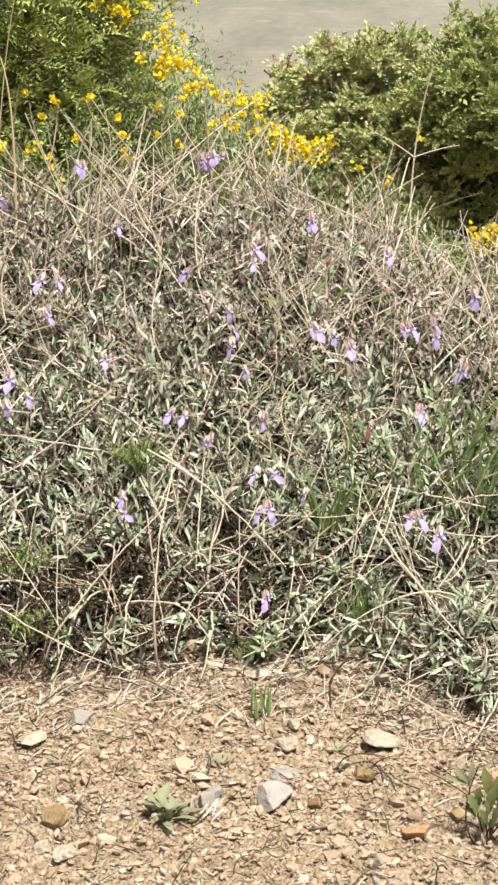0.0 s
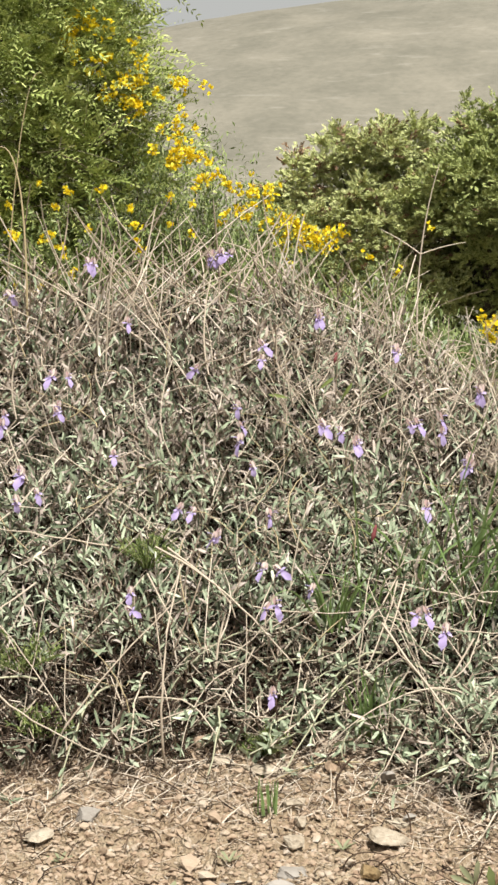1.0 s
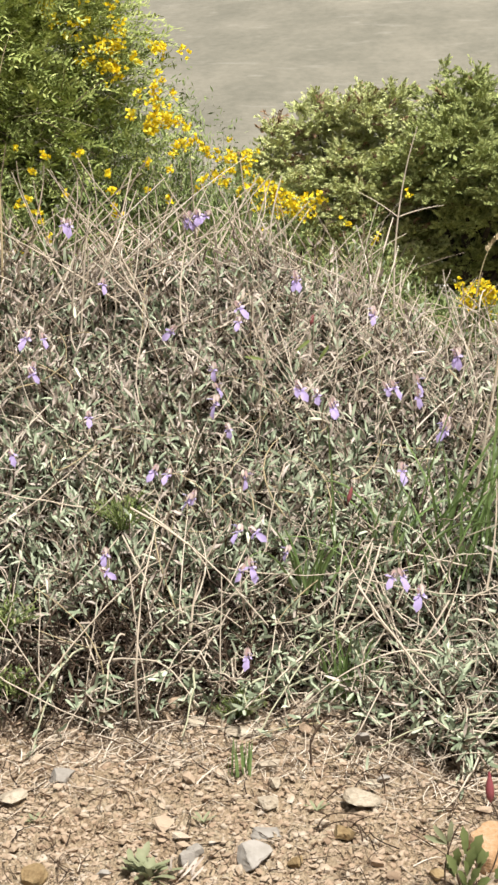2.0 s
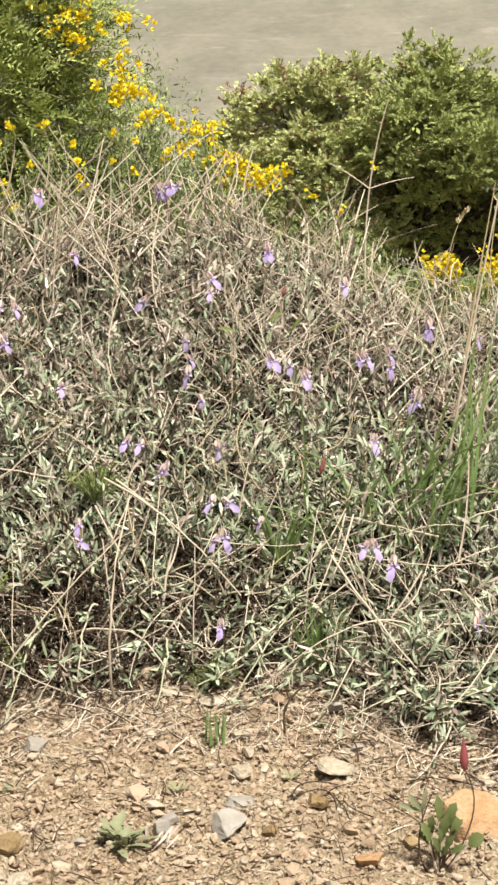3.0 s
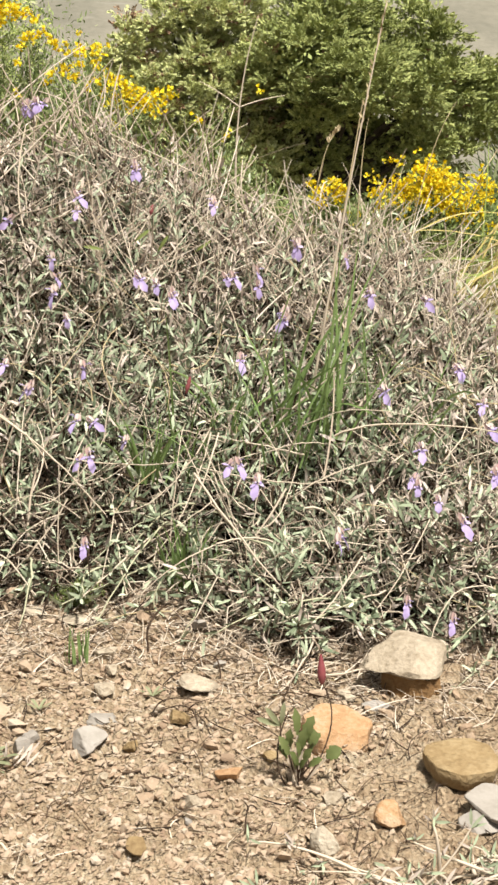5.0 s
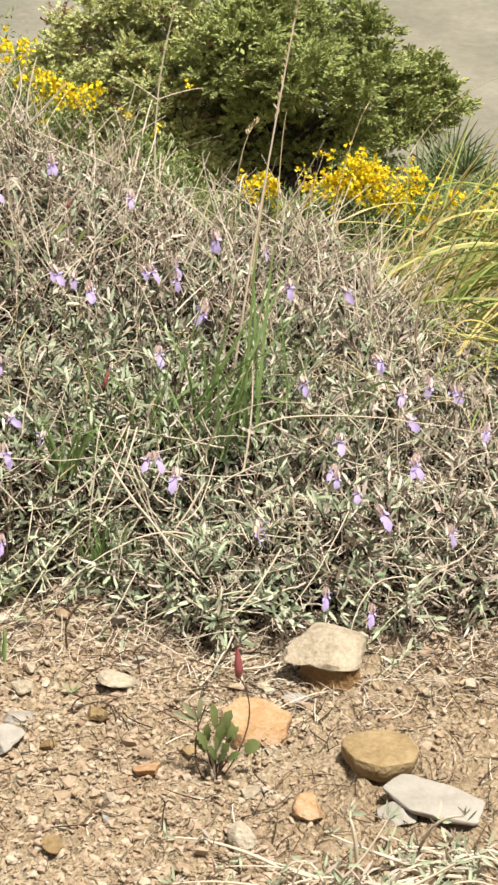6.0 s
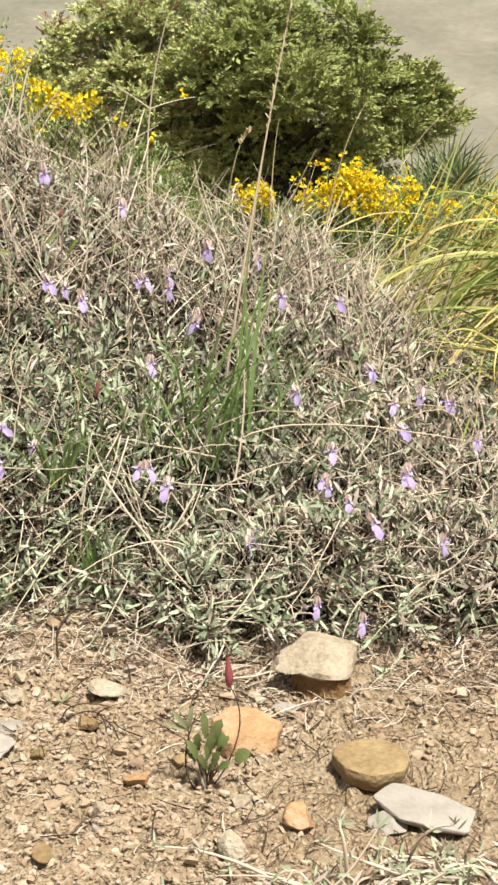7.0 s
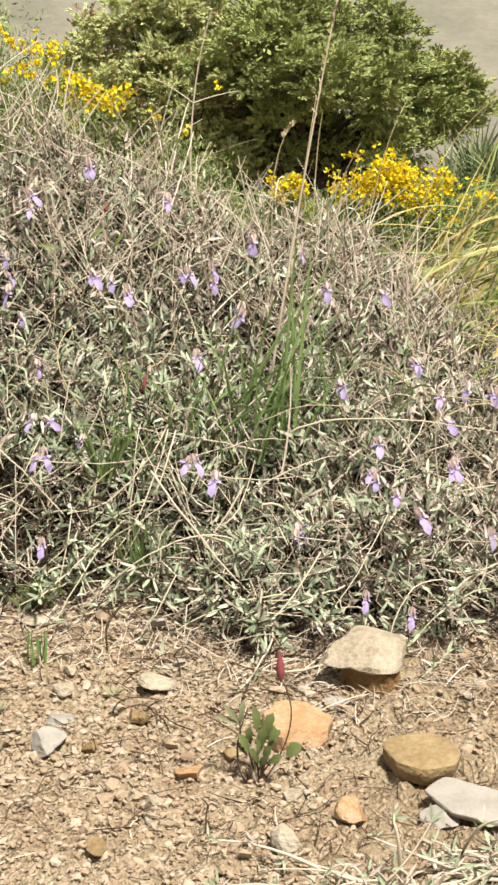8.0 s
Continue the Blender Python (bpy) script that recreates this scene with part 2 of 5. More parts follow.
LEAF_PTS = np.array([(0, 0, 0), (.28, -.42, .10), (.28, 0, 0), (.28, .42, .10), (.65, -.40, .08), (.65, 0, -.02), (.65, .40, .08), (1, 0, -.10)], float)
LEAF_FACES = np.array([(0, 1, 2), (0, 2, 3), (1, 4, 2), (2, 4, 5), (2, 5, 3), (3, 5, 6), (4, 7, 5), (5, 7, 6)])
SMALL_PTS = np.array([(0, 0, 0), (.28, -.5, .10), (.28, .5, .10), (.75, -.42, .0), (.75, .42, .0), (1, 0, -.35)], float)
SMALL_FACES = np.array([(0, 1, 2), (1, 3, 2), (2, 3, 4), (3, 5, 4)])
BLADE_PTS = np.array([(0, 0, 0), (.5, -.5, .12), (.5, .5, .12), (1, 0, -.06)], float)
BLADE_FACES = np.array([(0, 1, 2), (1, 3, 2)])


def leaves(base, way, up, length, width, pts=LEAF_PTS, faces=LEAF_FACES, lift=None):
    """Leaves from their base points, directions and upper sides: vertices and faces."""
    way = unit(way)
    side = unit(np.cross(way, up) + 1e-6)
    top = np.cross(side, way)
    lift = width if lift is None else lift
    v = (base[:, None] + way[:, None] * (pts[None, :, :1] * length[:, None, None])
         + side[:, None] * (pts[None, :, 1:2] * width[:, None, None])
         + top[:, None] * (pts[None, :, 2:3] * lift[:, None, None]))
    n = len(pts)
    f = faces[None] + (np.arange(len(base)) * n)[:, None, None]
    return v.reshape(-1, 3), f.reshape(-1, faces.shape[1])


def tubes(lines, radius, sides=3):
    """Round stems along polylines (n, k, 3) with radii (n, k)."""
    n, k, _ = lines.shape
    t = unit(np.gradient(lines, axis=1))
    ref = np.where(np.abs(t[..., 2:3]) > 0.9, np.array([1.0, 0, 0]), np.array([0, 0, 1.0]))
    a = unit(np.cross(t, ref))
    b = np.cross(t, a)
    ang = np.arange(sides) * 2 * np.pi / sides
    ring = a[:, :, None] * np.cos(ang)[None, None, :, None] + b[:, :, None] * np.sin(ang)[None, None, :, None]
    v = lines[:, :, None] + ring * radius[:, :, None, None]
    i = np.arange(k - 1)[:, None] * sides
    j = np.arange(sides)[None]
    j2 = (j + 1) % sides
    q = np.stack([i + j, i + j2, i + sides + j2, i + sides + j], -1).reshape(-1, 4)
    f = q[None] + (np.arange(n) * k * sides)[:, None, None]
    return v.reshape(-1, 3), f.reshape(-1, 4)


def strips(lines, width, side=None):
    """Flat keeled blades along polylines: three verts across."""
    n, k, _ = lines.shape
    t = unit(np.gradient(lines, axis=1))
    if side is None:
        side = rng.normal(size=(n, 1, 3))
    s = unit(np.cross(t, side))
    o = np.cross(s, t)
    w = width[:, :, None]
    v = np.stack([lines - s * w / 2 + o * w * .25, lines, lines + s * w / 2 + o * w * .25], 2)
    i = np.arange(k - 1)[:, None] * 3
    j = np.arange(2)[None]
    q = np.stack([i + j, i + j + 1, i + 3 + j + 1, i + 3 + j], -1).reshape(-1, 4)
    f = q[None] + (np.arange(n) * k * 3)[:, None, None]
    return v.reshape(-1, 3), f.reshape(-1, 4)


def arcs(a, ctrl, b, k):
    """Quadratic curves from a by ctrl to b as polylines."""
    s = np.linspace(0, 1, k)[None, :, None]
    return a[:, None] * (1 - s) ** 2 + ctrl[:, None] * 2 * s * (1 - s) + b[:, None] * s ** 2


def joined(pieces):
    vs, fs, n = [], [], 0
    for v, f in pieces:
        vs.append(v)
        fs.append(f + n)
        n += len(v)
    return np.concatenate(vs), np.concatenate(fs)


_table = np.random.default_rng(3).random((256, 256))


def value_noise(x, y):
    xi, yi = np.floor(x).astype(int), np.floor(y).astype(int)
    u, v = x - xi, y - yi
    u, v = u * u * (3 - 2 * u), v * v * (3 - 2 * v)
    g = lambda a, b: _table[a % 256, b % 256]
    return ((g(xi, yi) * (1 - u) + g(xi + 1, yi) * u) * (1 - v) + (g(xi, yi + 1) * (1 - u) + g(xi + 1, yi + 1) * u) * v) - 0.5


def fbm(x, y, octaves=4):
    s, a = 0, 1.0
    for o in range(octaves):
        s = s + a * value_noise(x * 2 ** o + 17.3 * o, y * 2 ** o + 5.1 * o)
        a *= 0.5
    return s


def ss(a):
    a = np.clip(a, 0, 1)
    return a * a * (3 - 2 * a)


# ---- the lie of the land ----
def plane(x, y):
    return 0.049 * np.clip(x, -6, 6) + 0.128 * y - 0.333


def shrub_edge(x):
    return 2.75 - 0.22 * ss((x - 0.05) / 0.25)


def canopy_rise(x, y):
    """How high the shrubs' top stands over the bare slope, up to the crest."""
    u = y - shrub_edge(x)
    slope = 0.55 - 0.34 * ss((x + 0.02) / 0.36)
    crest = 0.075 * ss((x - 0.04) / 0.12) * (1 - ss((x - 0.46) / 0.16)) * ss((u - 0.66) / 0.25)
    crest = crest + 0.032 * ss((0.10 - x) / 0.2) * ss((u - 0.5) / 0.3)
    return (0.12 * ss(u / 0.1) + slope * np.clip(u, 0, 1.0)) * (1 - 0.75 * ss((x - 0.5) / 0.45)) + crest


def canopy(x, y):
    return plane(x, y) + canopy_rise(x, y) - 0.9 * np.clip(y - 3.58, 0, 9)


def land(x, y):
    """The ground: a bare slope, a bank under the shrubs, then a long fall into the valley."""
    x, y = np.asarray(x, float), np.asarray(y, float)
    far = np.interp(y, [3.6, 4.3, 5.2, 7, 9, 11, 14, 26, 60, 200, 600, 4000], [0.13, 0.08, -0.06, -0.4, -0.62, -0.8, -1.05, -2.4, -9, -45, -120, -140])
    near = plane(x, np.clip(y, -40, 3.75)) + np.clip(canopy_rise(x, y) - 0.22, 0, 1) * 0.85
    k = ss((y - 3.5) / 0.6)
    z = near * (1 - k) + (far + 0.049 * np.clip(x, -6, 6)) * k
    fine = ss((3.3 - y) / 0.5) * ss((y - 1.0) / 0.5)
    z = z + fine * (0.014 * fbm(x * 5, y * 5, 3) + 0.016 * np.abs(fbm(x * 26, y * 26, 3)) + 0.011 * np.abs(fbm(x * 52 + 7, y * 60, 2)) + 0.009 * fbm(x * 75, y * 85, 2) - 0.006 * np.clip(1 - np.abs(fbm(x * 34 + 4, y * 44 + 2, 2)) / 0.09, 0, 1))
    z = z - 0.022 * np.exp(-((x - 0.228) ** 2 + (y - 2.205) ** 2) / 0.018 ** 2)
    z = z + ss((y - 4.5) / 3) * 0.08 * fbm(x * 1.3, y * 1.3, 3) + ss((y - 40) / 100) * 4 * fbm(x * 0.02, y * 0.02, 3)
    return z


def lines_of(dense_from, dense_to, step, far, grow):
    mid = np.arange(dense_from, dense_to, step)
    out, d = [], step
    p = dense_to
    while p < far[1]:
        out.append(p)
        d *= grow
        p += d
    left, d = [], step
    p = dense_from - step
    while p > far[0]:
        left.append(p)
        d *= grow
        p -= d
    return np.concatenate([left[::-1], mid, out])


gx = lines_of(-0.56, 0.80, 0.006, (-2500, 2500), 1.14)
gy = lines_of(1.93, 2.82, 0.006, (-400, 900), 1.095)
XX, YY = np.meshgrid(gx, gy)
ZZ = land(XX, YY)
nx = len(gx)
idx = np.arange(len(gx) * len(gy)).reshape(len(gy), nx)
GF = np.stack([idx[:-1, :-1], idx[:-1, 1:], idx[1:, 1:], idx[1:, :-1]], -1).reshape(-1, 4)
ground_mesh = mesh_of("ground", np.stack([XX, YY, ZZ], -1).reshape(-1, 3), GF, M_SOIL)
ground_mesh.materials.append(M_HUMUS_SHADED)
ground_mesh.materials.append(M_SLOPE)
fx, fy = (XX[:-1, :-1] + XX[1:, 1:]).ravel() / 2, (YY[:-1, :-1] + YY[1:, 1:]).ravel() / 2
# mould lies behind the shrub edge; its near-black colour includes the shrubs' shade
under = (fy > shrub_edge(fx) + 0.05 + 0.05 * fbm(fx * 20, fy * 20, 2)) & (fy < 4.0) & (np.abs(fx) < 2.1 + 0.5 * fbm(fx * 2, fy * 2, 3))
beyond = fy > 4.1 + 0.8 * fbm(fx * 1.5, fy * 1.5 + 9, 3)
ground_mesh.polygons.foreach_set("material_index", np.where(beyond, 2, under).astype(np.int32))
ground = put("ground", ground_mesh)
tagged(ground, "dry tan stony soil rising to a bank and falling to a valley", "ground", kind="structure")

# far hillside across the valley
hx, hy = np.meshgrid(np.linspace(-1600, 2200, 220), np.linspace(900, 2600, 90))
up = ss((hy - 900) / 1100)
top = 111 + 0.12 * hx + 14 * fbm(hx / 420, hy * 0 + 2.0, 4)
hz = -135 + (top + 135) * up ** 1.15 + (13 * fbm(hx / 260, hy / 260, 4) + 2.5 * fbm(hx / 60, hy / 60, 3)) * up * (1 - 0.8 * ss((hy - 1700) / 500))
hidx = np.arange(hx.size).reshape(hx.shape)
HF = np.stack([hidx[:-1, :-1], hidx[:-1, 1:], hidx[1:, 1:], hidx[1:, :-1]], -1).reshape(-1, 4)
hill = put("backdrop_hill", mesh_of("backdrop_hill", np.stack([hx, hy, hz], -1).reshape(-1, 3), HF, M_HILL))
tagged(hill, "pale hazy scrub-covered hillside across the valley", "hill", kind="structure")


# ---- stones ----
def rock_mesh(name, w, d, h, seed, material, rough=0.07, flat_top=0.0, planes=11, sub=4):
    r = np.random.default_rng(seed)
    bm = bmesh.new()
    bmesh.ops.create_icosphere(bm, subdivisions=sub, radius=1.0)
    v = np.array([p.co[:] for p in bm.verts])
    f = np.array([[q.index for q in p.verts] for p in bm.faces])
    bm.free()
    for _ in range(planes):
        n = unit(r.normal(size=3))
        if flat_top and _ == 0:
            n, lim = unit(np.array([r.normal() * .06, r.normal() * .06, 1.0])), 1 - flat_top
        else:
            lim = r.uniform(0.40, 0.74)
        over = np.clip(v @ n - lim, 0, None)
        v = v - over[:, None] * n
    v = v + unit(v) * (rough * fbm(v[:, 0] * 2.2 + seed, v[:, 1] * 2.2 + v[:, 2] * 1.7, 3) + 0.05 * fbm(v[:, 0] * 9 + seed, v[:, 1] * 9 + v[:, 2] * 7, 3))[:, None]
    v /= np.abs(v).max(0)
    me = mesh_of(name, v * np.array([w, d, h]) / 2, f, material)
    me.set_sharp_from_angle(angle=radians(17))
    return me


def stone(x, y, w, d, h, turn, material, seed, label, sink=0.3, flat_top=0.0, tilt=(0, 0), group="loose stones on the soil", sub=4):
    ob = put("stone", rock_mesh("stone", w, d, h, seed, material, flat_top=flat_top, sub=sub))
    y = y - 0.75 * h
    z = float(land(x, y)) + h * (0.5 - sink)
    ob.matrix_world = pose(x, y, z, tilt[0], tilt[1], turn)
    return tagged(ob, label, "stone", group)


def block_mesh(name, outline, h, seed, material, flare=0.10, slant=0.0, wear=0.05, dome=0.0, peak=(0, 0), cuts=()):
    """A broken block or slab: its outline from above, worn upper edges, a rough underside drawn in."""
    r = np.random.default_rng(seed)
    p = np.array(outline, float)
    p = np.concatenate([p, p[:1]])
    run = np.concatenate([[0], np.cumsum(np.linalg.norm(np.diff(p, axis=0), axis=1))])
    k = 56
    at = np.linspace(0, run[-1], k, endpoint=False)
    ring = np.stack([np.interp(at, run, p[:, 0]), np.interp(at, run, p[:, 1])], -1)
    ring = ring * .6 + (np.roll(ring, 1, 0) + np.roll(ring, -1, 0)) * .2
    mid = ring.mean(0)
    size = np.abs(ring - mid).max()
    levels = [(.55, 0), (1 - flare * 1.5, .05), (1 - flare * .6, .3), (1, .62), (1, .84), (.985, .96), (.94, 1), (.68, 1.0), (.42, 1.0), (.18, 1.0)]
    rings = []
    for q, z in levels:
        c = mid + (ring - mid) * q
        up = np.full(k, z * h) + slant * (c[:, 1] - mid[1]) * min(1, z * 1.2)
        rings.append(np.column_stack([c, up]))
    v = np.concatenate(rings + [np.array([[*mid, h]])])
    if dome:
        away = np.linalg.norm((v[:, :2] - mid - np.array(peak)) / size, axis=1)
        ridge = np.clip(1.05 - away, 0, .72) + .10 * np.abs(fbm(v[:, 0] / size * 4 + seed, v[:, 1] / size * 4, 2))
        v[:, 2] += np.where(v[:, 2] > .55 * h, dome * ridge, 0)
    bump = fbm(v[:, 0] / size * 2.5 + seed, v[:, 1] / size * 2.5 + v[:, 2] / size * 2.1, 4)
    fine = fbm(v[:, 0] / size * 9 + seed, v[:, 1] / size * 9 + v[:, 2] / size * 8 + 3, 3)
    out = np.column_stack([v[:, :2] - mid, np.zeros(len(v))])
    v = v + unit(out) * ((bump * wear * 1.6 + fine * wear * .35) * size)[:, None]
    v[:, 2] += np.where(v[:, 2] > .9 * h, (bump * .8 + fine * .4) * wear * size, 0)
    for nx, ny, nz, lim in cuts:
        n = unit(np.array([nx, ny, nz]))
        v = v - np.clip((v - np.array([*mid, 0])) @ n - lim, 0, None)[:, None] * n
    i = np.arange(len(levels) - 1)[:, None] * k
    j = np.arange(k)[None]
    j2 = (j + 1) % k
    f = [tuple(q) for q in np.stack([i + j, i + j2, i + k + j2, i + k + j], -1).reshape(-1, 4)]
    last = (len(levels) - 1) * k
    f += [(last + q, last + (q + 1) % k, len(v) - 1) for q in range(k)]
    f.append(tuple(range(k - 1, -1, -1)))
    me = bpy.data.meshes.new(name)
    me.from_pydata(v.tolist(), [], f)
    me.polygons.foreach_set("use_smooth", np.full(len(f), True))
    me.materials.append(material)
    me.update()
    me.set_sharp_from_angle(angle=radians(32))
    return me


def block(x, y, outline, h, turn, material, seed, label, sink=.2, tilt=(0, 0), **shape):
    ob = put("stone", block_mesh("stone", outline, h, seed, material, **shape))
    ob.matrix_world = pose(x, y, float(land(x, y)) - sink * h, tilt[0], tilt[1], turn)
    return tagged(ob, label, "stone", "loose stones on the soil")


tan_stone = block(0.410, 2.448, [(-.077, -.004), (-.046, .030), (.000, .046), (.042, .038), (.059, .006), (.054, -.036), (.019, -.050), (-.028, -.040), (-.057, -.026)], .024, 2, M_TAN, 23, "blocky tan stone with soil clinging under it, by the shrubs", sink=-1.30, tilt=(3, 7), flare=.24, wear=.08, dome=.034, peak=(.004, .014), cuts=[(-.46, -.30, .84, .026), (.26, -.58, .76, .036), (.12, .1, 1, .045), (.8, -.5, .3, .048)])
clod = put("clinging_soil", block_mesh("clinging_soil", [(-.040, -.002), (-.032, .030), (.002, .038), (.040, .026), (.043, -.024), (.022, -.038), (-.022, -.027)], .047, 27, M_CLOD, flare=-.04, wear=.16), tan_stone, "reddish brown soil")
clod.location = (0.004, 0.002, -0.044)
for dx, dy, w, h in ((0.062, 0.03, .07, .03), (0.048, 0.0, .05, .022), (-0.02, 0.015, .05, .016)):
    heap = put("earth_lump", rock_mesh("earth_lump", w, w * .8, h, int(900 + 1000 * w + 70 * h * 100), M_SOIL, rough=0.25, planes=3, sub=3))
    heap.location = (0.417 + dx, 2.46 + dy, float(land(0.417 + dx, 2.46 + dy)) + h * .12)
    tagged(heap, "small lump of tan earth against a stone", "earth lump", "earth lumps by the tan stone")
block(0.294, 2.322, [(-.046, .002), (-.028, .042), (.010, .046), (.048, .016), (.044, -.018), (.018, -.042), (-.024, -.038)], .050, -8, M_ORANGE, 21, "orange-brown stone half buried behind the budding plant", sink=.36, tilt=(0, 8), wear=.05, slant=.16, cuts=[(.25, -.80, .50, .046)])
block(0.449, 2.228, [(-.048, .012), (-.036, .040), (.006, .052), (.040, .036), (.050, -.006), (.036, -.040), (-.008, -.050), (-.038, -.026)], .027, 4, M_OCHRE, 31, "flat ochre-brown stone lying on the soil", sink=.08, tilt=(6, 1), flare=.08, wear=.045)
block(0.493, 2.106, [(-.062, .020), (-.036, .052), (.020, .040), (.066, .012), (.058, -.034), (.012, -.030), (-.026, -.022)], .011, -10, M_GREY, 41, "thin pale grey slab lying on the soil", sink=-.35, tilt=(11, 5), wear=.03)
stone(0.452, 2.135, 0.045, 0.05, 0.04, 20, M_GREY, 42, "small grey stone under the slab", sink=0.25)
stone(-0.023, 2.358, 0.05, 0.06, 0.03, 10, M_GREY, 51, "grey rounded-triangular stone on the soil", sink=0.15, flat_top=0.4, tilt=(16, 0))
stone(-0.007, 2.425, 0.045, 0.04, 0.022, -20, M_GREY, 52, "flat grey stone beside another grey one", sink=0.1, flat_top=0.4)
stone(-0.052, 2.73, 0.066, 0.06, 0.016, 4, M_TAN, 53, "flat tan stone at the foot of the shrubs", sink=0.1, flat_top=0.4)
stone(0.121, 2.498, 0.065, 0.055, 0.028, -15, M_TAN, 54, "flat beige stone on the soil", sink=0.2, flat_top=0.4)

STONES = [
    (0.263, 2.095, .038, .030, 0), (0.350, 2.142, .050, .028, 1), (0.138, 2.543, .03, .016, 0), (-0.009, 2.615, .045, .02, 0),
    (0.368, 2.405, .045, .014, 3), (0.325, 2.431, .024, .012, 0), (0.599, 2.403, .024, .012, 0), (0.102, 2.413, .026, .018, 2),
    (0.282, 2.203, .034, .022, 0), (0.103, 2.163, .015, .010, 3), (0.042, 2.105, .030, .016, 2), (0.538, 2.389, .019, .011, 0),
    (-0.306, 2.624, .040, .026, 3), (-0.314, 2.342, .047, .026, 2), (-0.114, 2.366, .030, .020, 3), (0.094, 2.400, .030, .018, 2),
    (0.003, 2.550, .021, .014, 0),
]
STONES_B = [
    (0.125, 2.666, .050, .016, 3), (-0.117, 2.760, .038, .015, 0), (-0.314, 2.272, .028, .02, 0), (0.155, 2.546, .024, .014, 3),
    (-0.217, 2.340, .025, .014, 3), (0.322, 2.442, .022, .011, 0), (0.107, 2.198, .034, .018, 0), (-0.369, 2.560, .048, .018, 0),
    (0.031, 2.346, .022, .014, 2), (-0.005, 2.260, .021, .013, 0), (-0.103, 2.380, .029, .020, 3), (-0.283, 2.238, .034, .017, 0),
    (0.159, 2.264, .042, .015, 1), (-0.009, 2.5, .034, .017, 0), (0.21, 2.30, .03, .014, 2),
]
KINDS = [(M_TAN, "small tan stone on the soil"), (M_ORANGE, "small orange-brown stone on the soil"), (M_OCHRE, "small ochre stone on the soil"), (M_GREY, "small grey stone on the soil")]
for i, (x, y, w, h, k) in enumerate(STONES + STONES_B):
    stone(x, y, w, w * (0.75 + 0.4 * rng.random()), h * 1.15, 360 * rng.random(), KINDS[k][0], 100 + i, KINDS[k][1], sink=0.22, flat_top=0.3, tilt=(rng.normal() * 8, rng.normal() * 8))


def scattered_pebbles(count, seed, smallest, largest, power=2.6, cut=False, span=(-0.75, 1.0)):
    """Angular gravel strewn over the bare soil, too many to count."""
    r = np.random.default_rng(seed)
    base = []
    for k in range(6):
        bm = bmesh.new()
        if cut:
            bmesh.ops.create_icosphere(bm, subdivisions=1, radius=1.0)
        else:
            bmesh.ops.create_icosphere(bm, subdivisions=1, radius=1.0)
            bmesh.ops.delete(bm, geom=bm.verts[6:], context="VERTS")
            bmesh.ops.convex_hull(bm, input=bm.verts[:])
        bmesh.ops.triangulate(bm, faces=bm.faces[:])
        v = np.array([p.co[:] for p in bm.verts])
        f = np.array([[q.index for q in p.verts] for p in bm.faces])
        bm.free()
        if cut:
            for _ in range(5):
                n = unit(r.normal(size=3))
                v = v - np.clip(v @ n - r.uniform(0.35, 0.75), 0, None)[:, None] * n
            base.append(v * r.uniform(.85, 1.1, (len(v), 1)))
        else:
            base.append(v * r.uniform(.45, 1.05, (len(v), 1)) + r.normal(size=v.shape) * .13)
    x = r.uniform(*span, count)
    y = r.uniform(1.93 if count > 2000 else 1.0, 2.86, count)
    keep = (y < shrub_edge(x) + 0.12) & (fbm(x * 6, y * 6, 2) + r.random(count) * 1.3 > 0.12 + 0.95 * ss((x - 0.28) / 0.12) * ss((2.5 - y) / 0.1))
    x, y = x[keep], y[keep]
    n = len(x)
    size = smallest + (largest - smallest) * r.random(n) ** power
    a = r.uniform(0, 2 * np.pi, n)
    flat = r.uniform(0.35, 0.75, n)
    z = land(x, y) + size * flat * r.uniform(-0.2, 0.32, n)
    c, s = np.cos(a), np.sin(a)
    which = r.integers(0, 6, n)
    v = np.stack(base)[which] * np.stack([size, size * r.uniform(.4, 1, n), size * flat], -1)[:, None] * 0.5
    tip = r.normal(size=(n, 2)) * 0.25
    v[..., 2] += v[..., 0] * tip[:, :1] + v[..., 1] * tip[:, 1:]
    v = np.stack([v[..., 0] * c[:, None] - v[..., 1] * s[:, None], v[..., 0] * s[:, None] + v[..., 1] * c[:, None], v[..., 2]], -1)
    v += np.stack([x, y, z], -1)[:, None]
    F = f[None] + (np.arange(n) * v.shape[1])[:, None, None]
    return v.reshape(-1, 3), F.reshape(-1, 3)


gravel = put("gravel", mesh_of("gravel", *joined([scattered_pebbles(52000, 5, .0032, .0100, 1.7, False, (-.56, .80)), scattered_pebbles(19000, 6, .006, .019, 2.0, True, (-.56, .80)), scattered_pebbles(1800, 7, .012, .034, 2.4, True), scattered_pebbles(1500, 11, .015, .05, 2.2, True, (-2.6, -0.55)), scattered_pebbles(1500, 12, .015, .05, 2.2, True, (0.78, 2.8))]), M_PEBBLE, smooth=False))
tagged(gravel, "angular tan gravel strewn over dry soil", "gravel", kind="stuff")


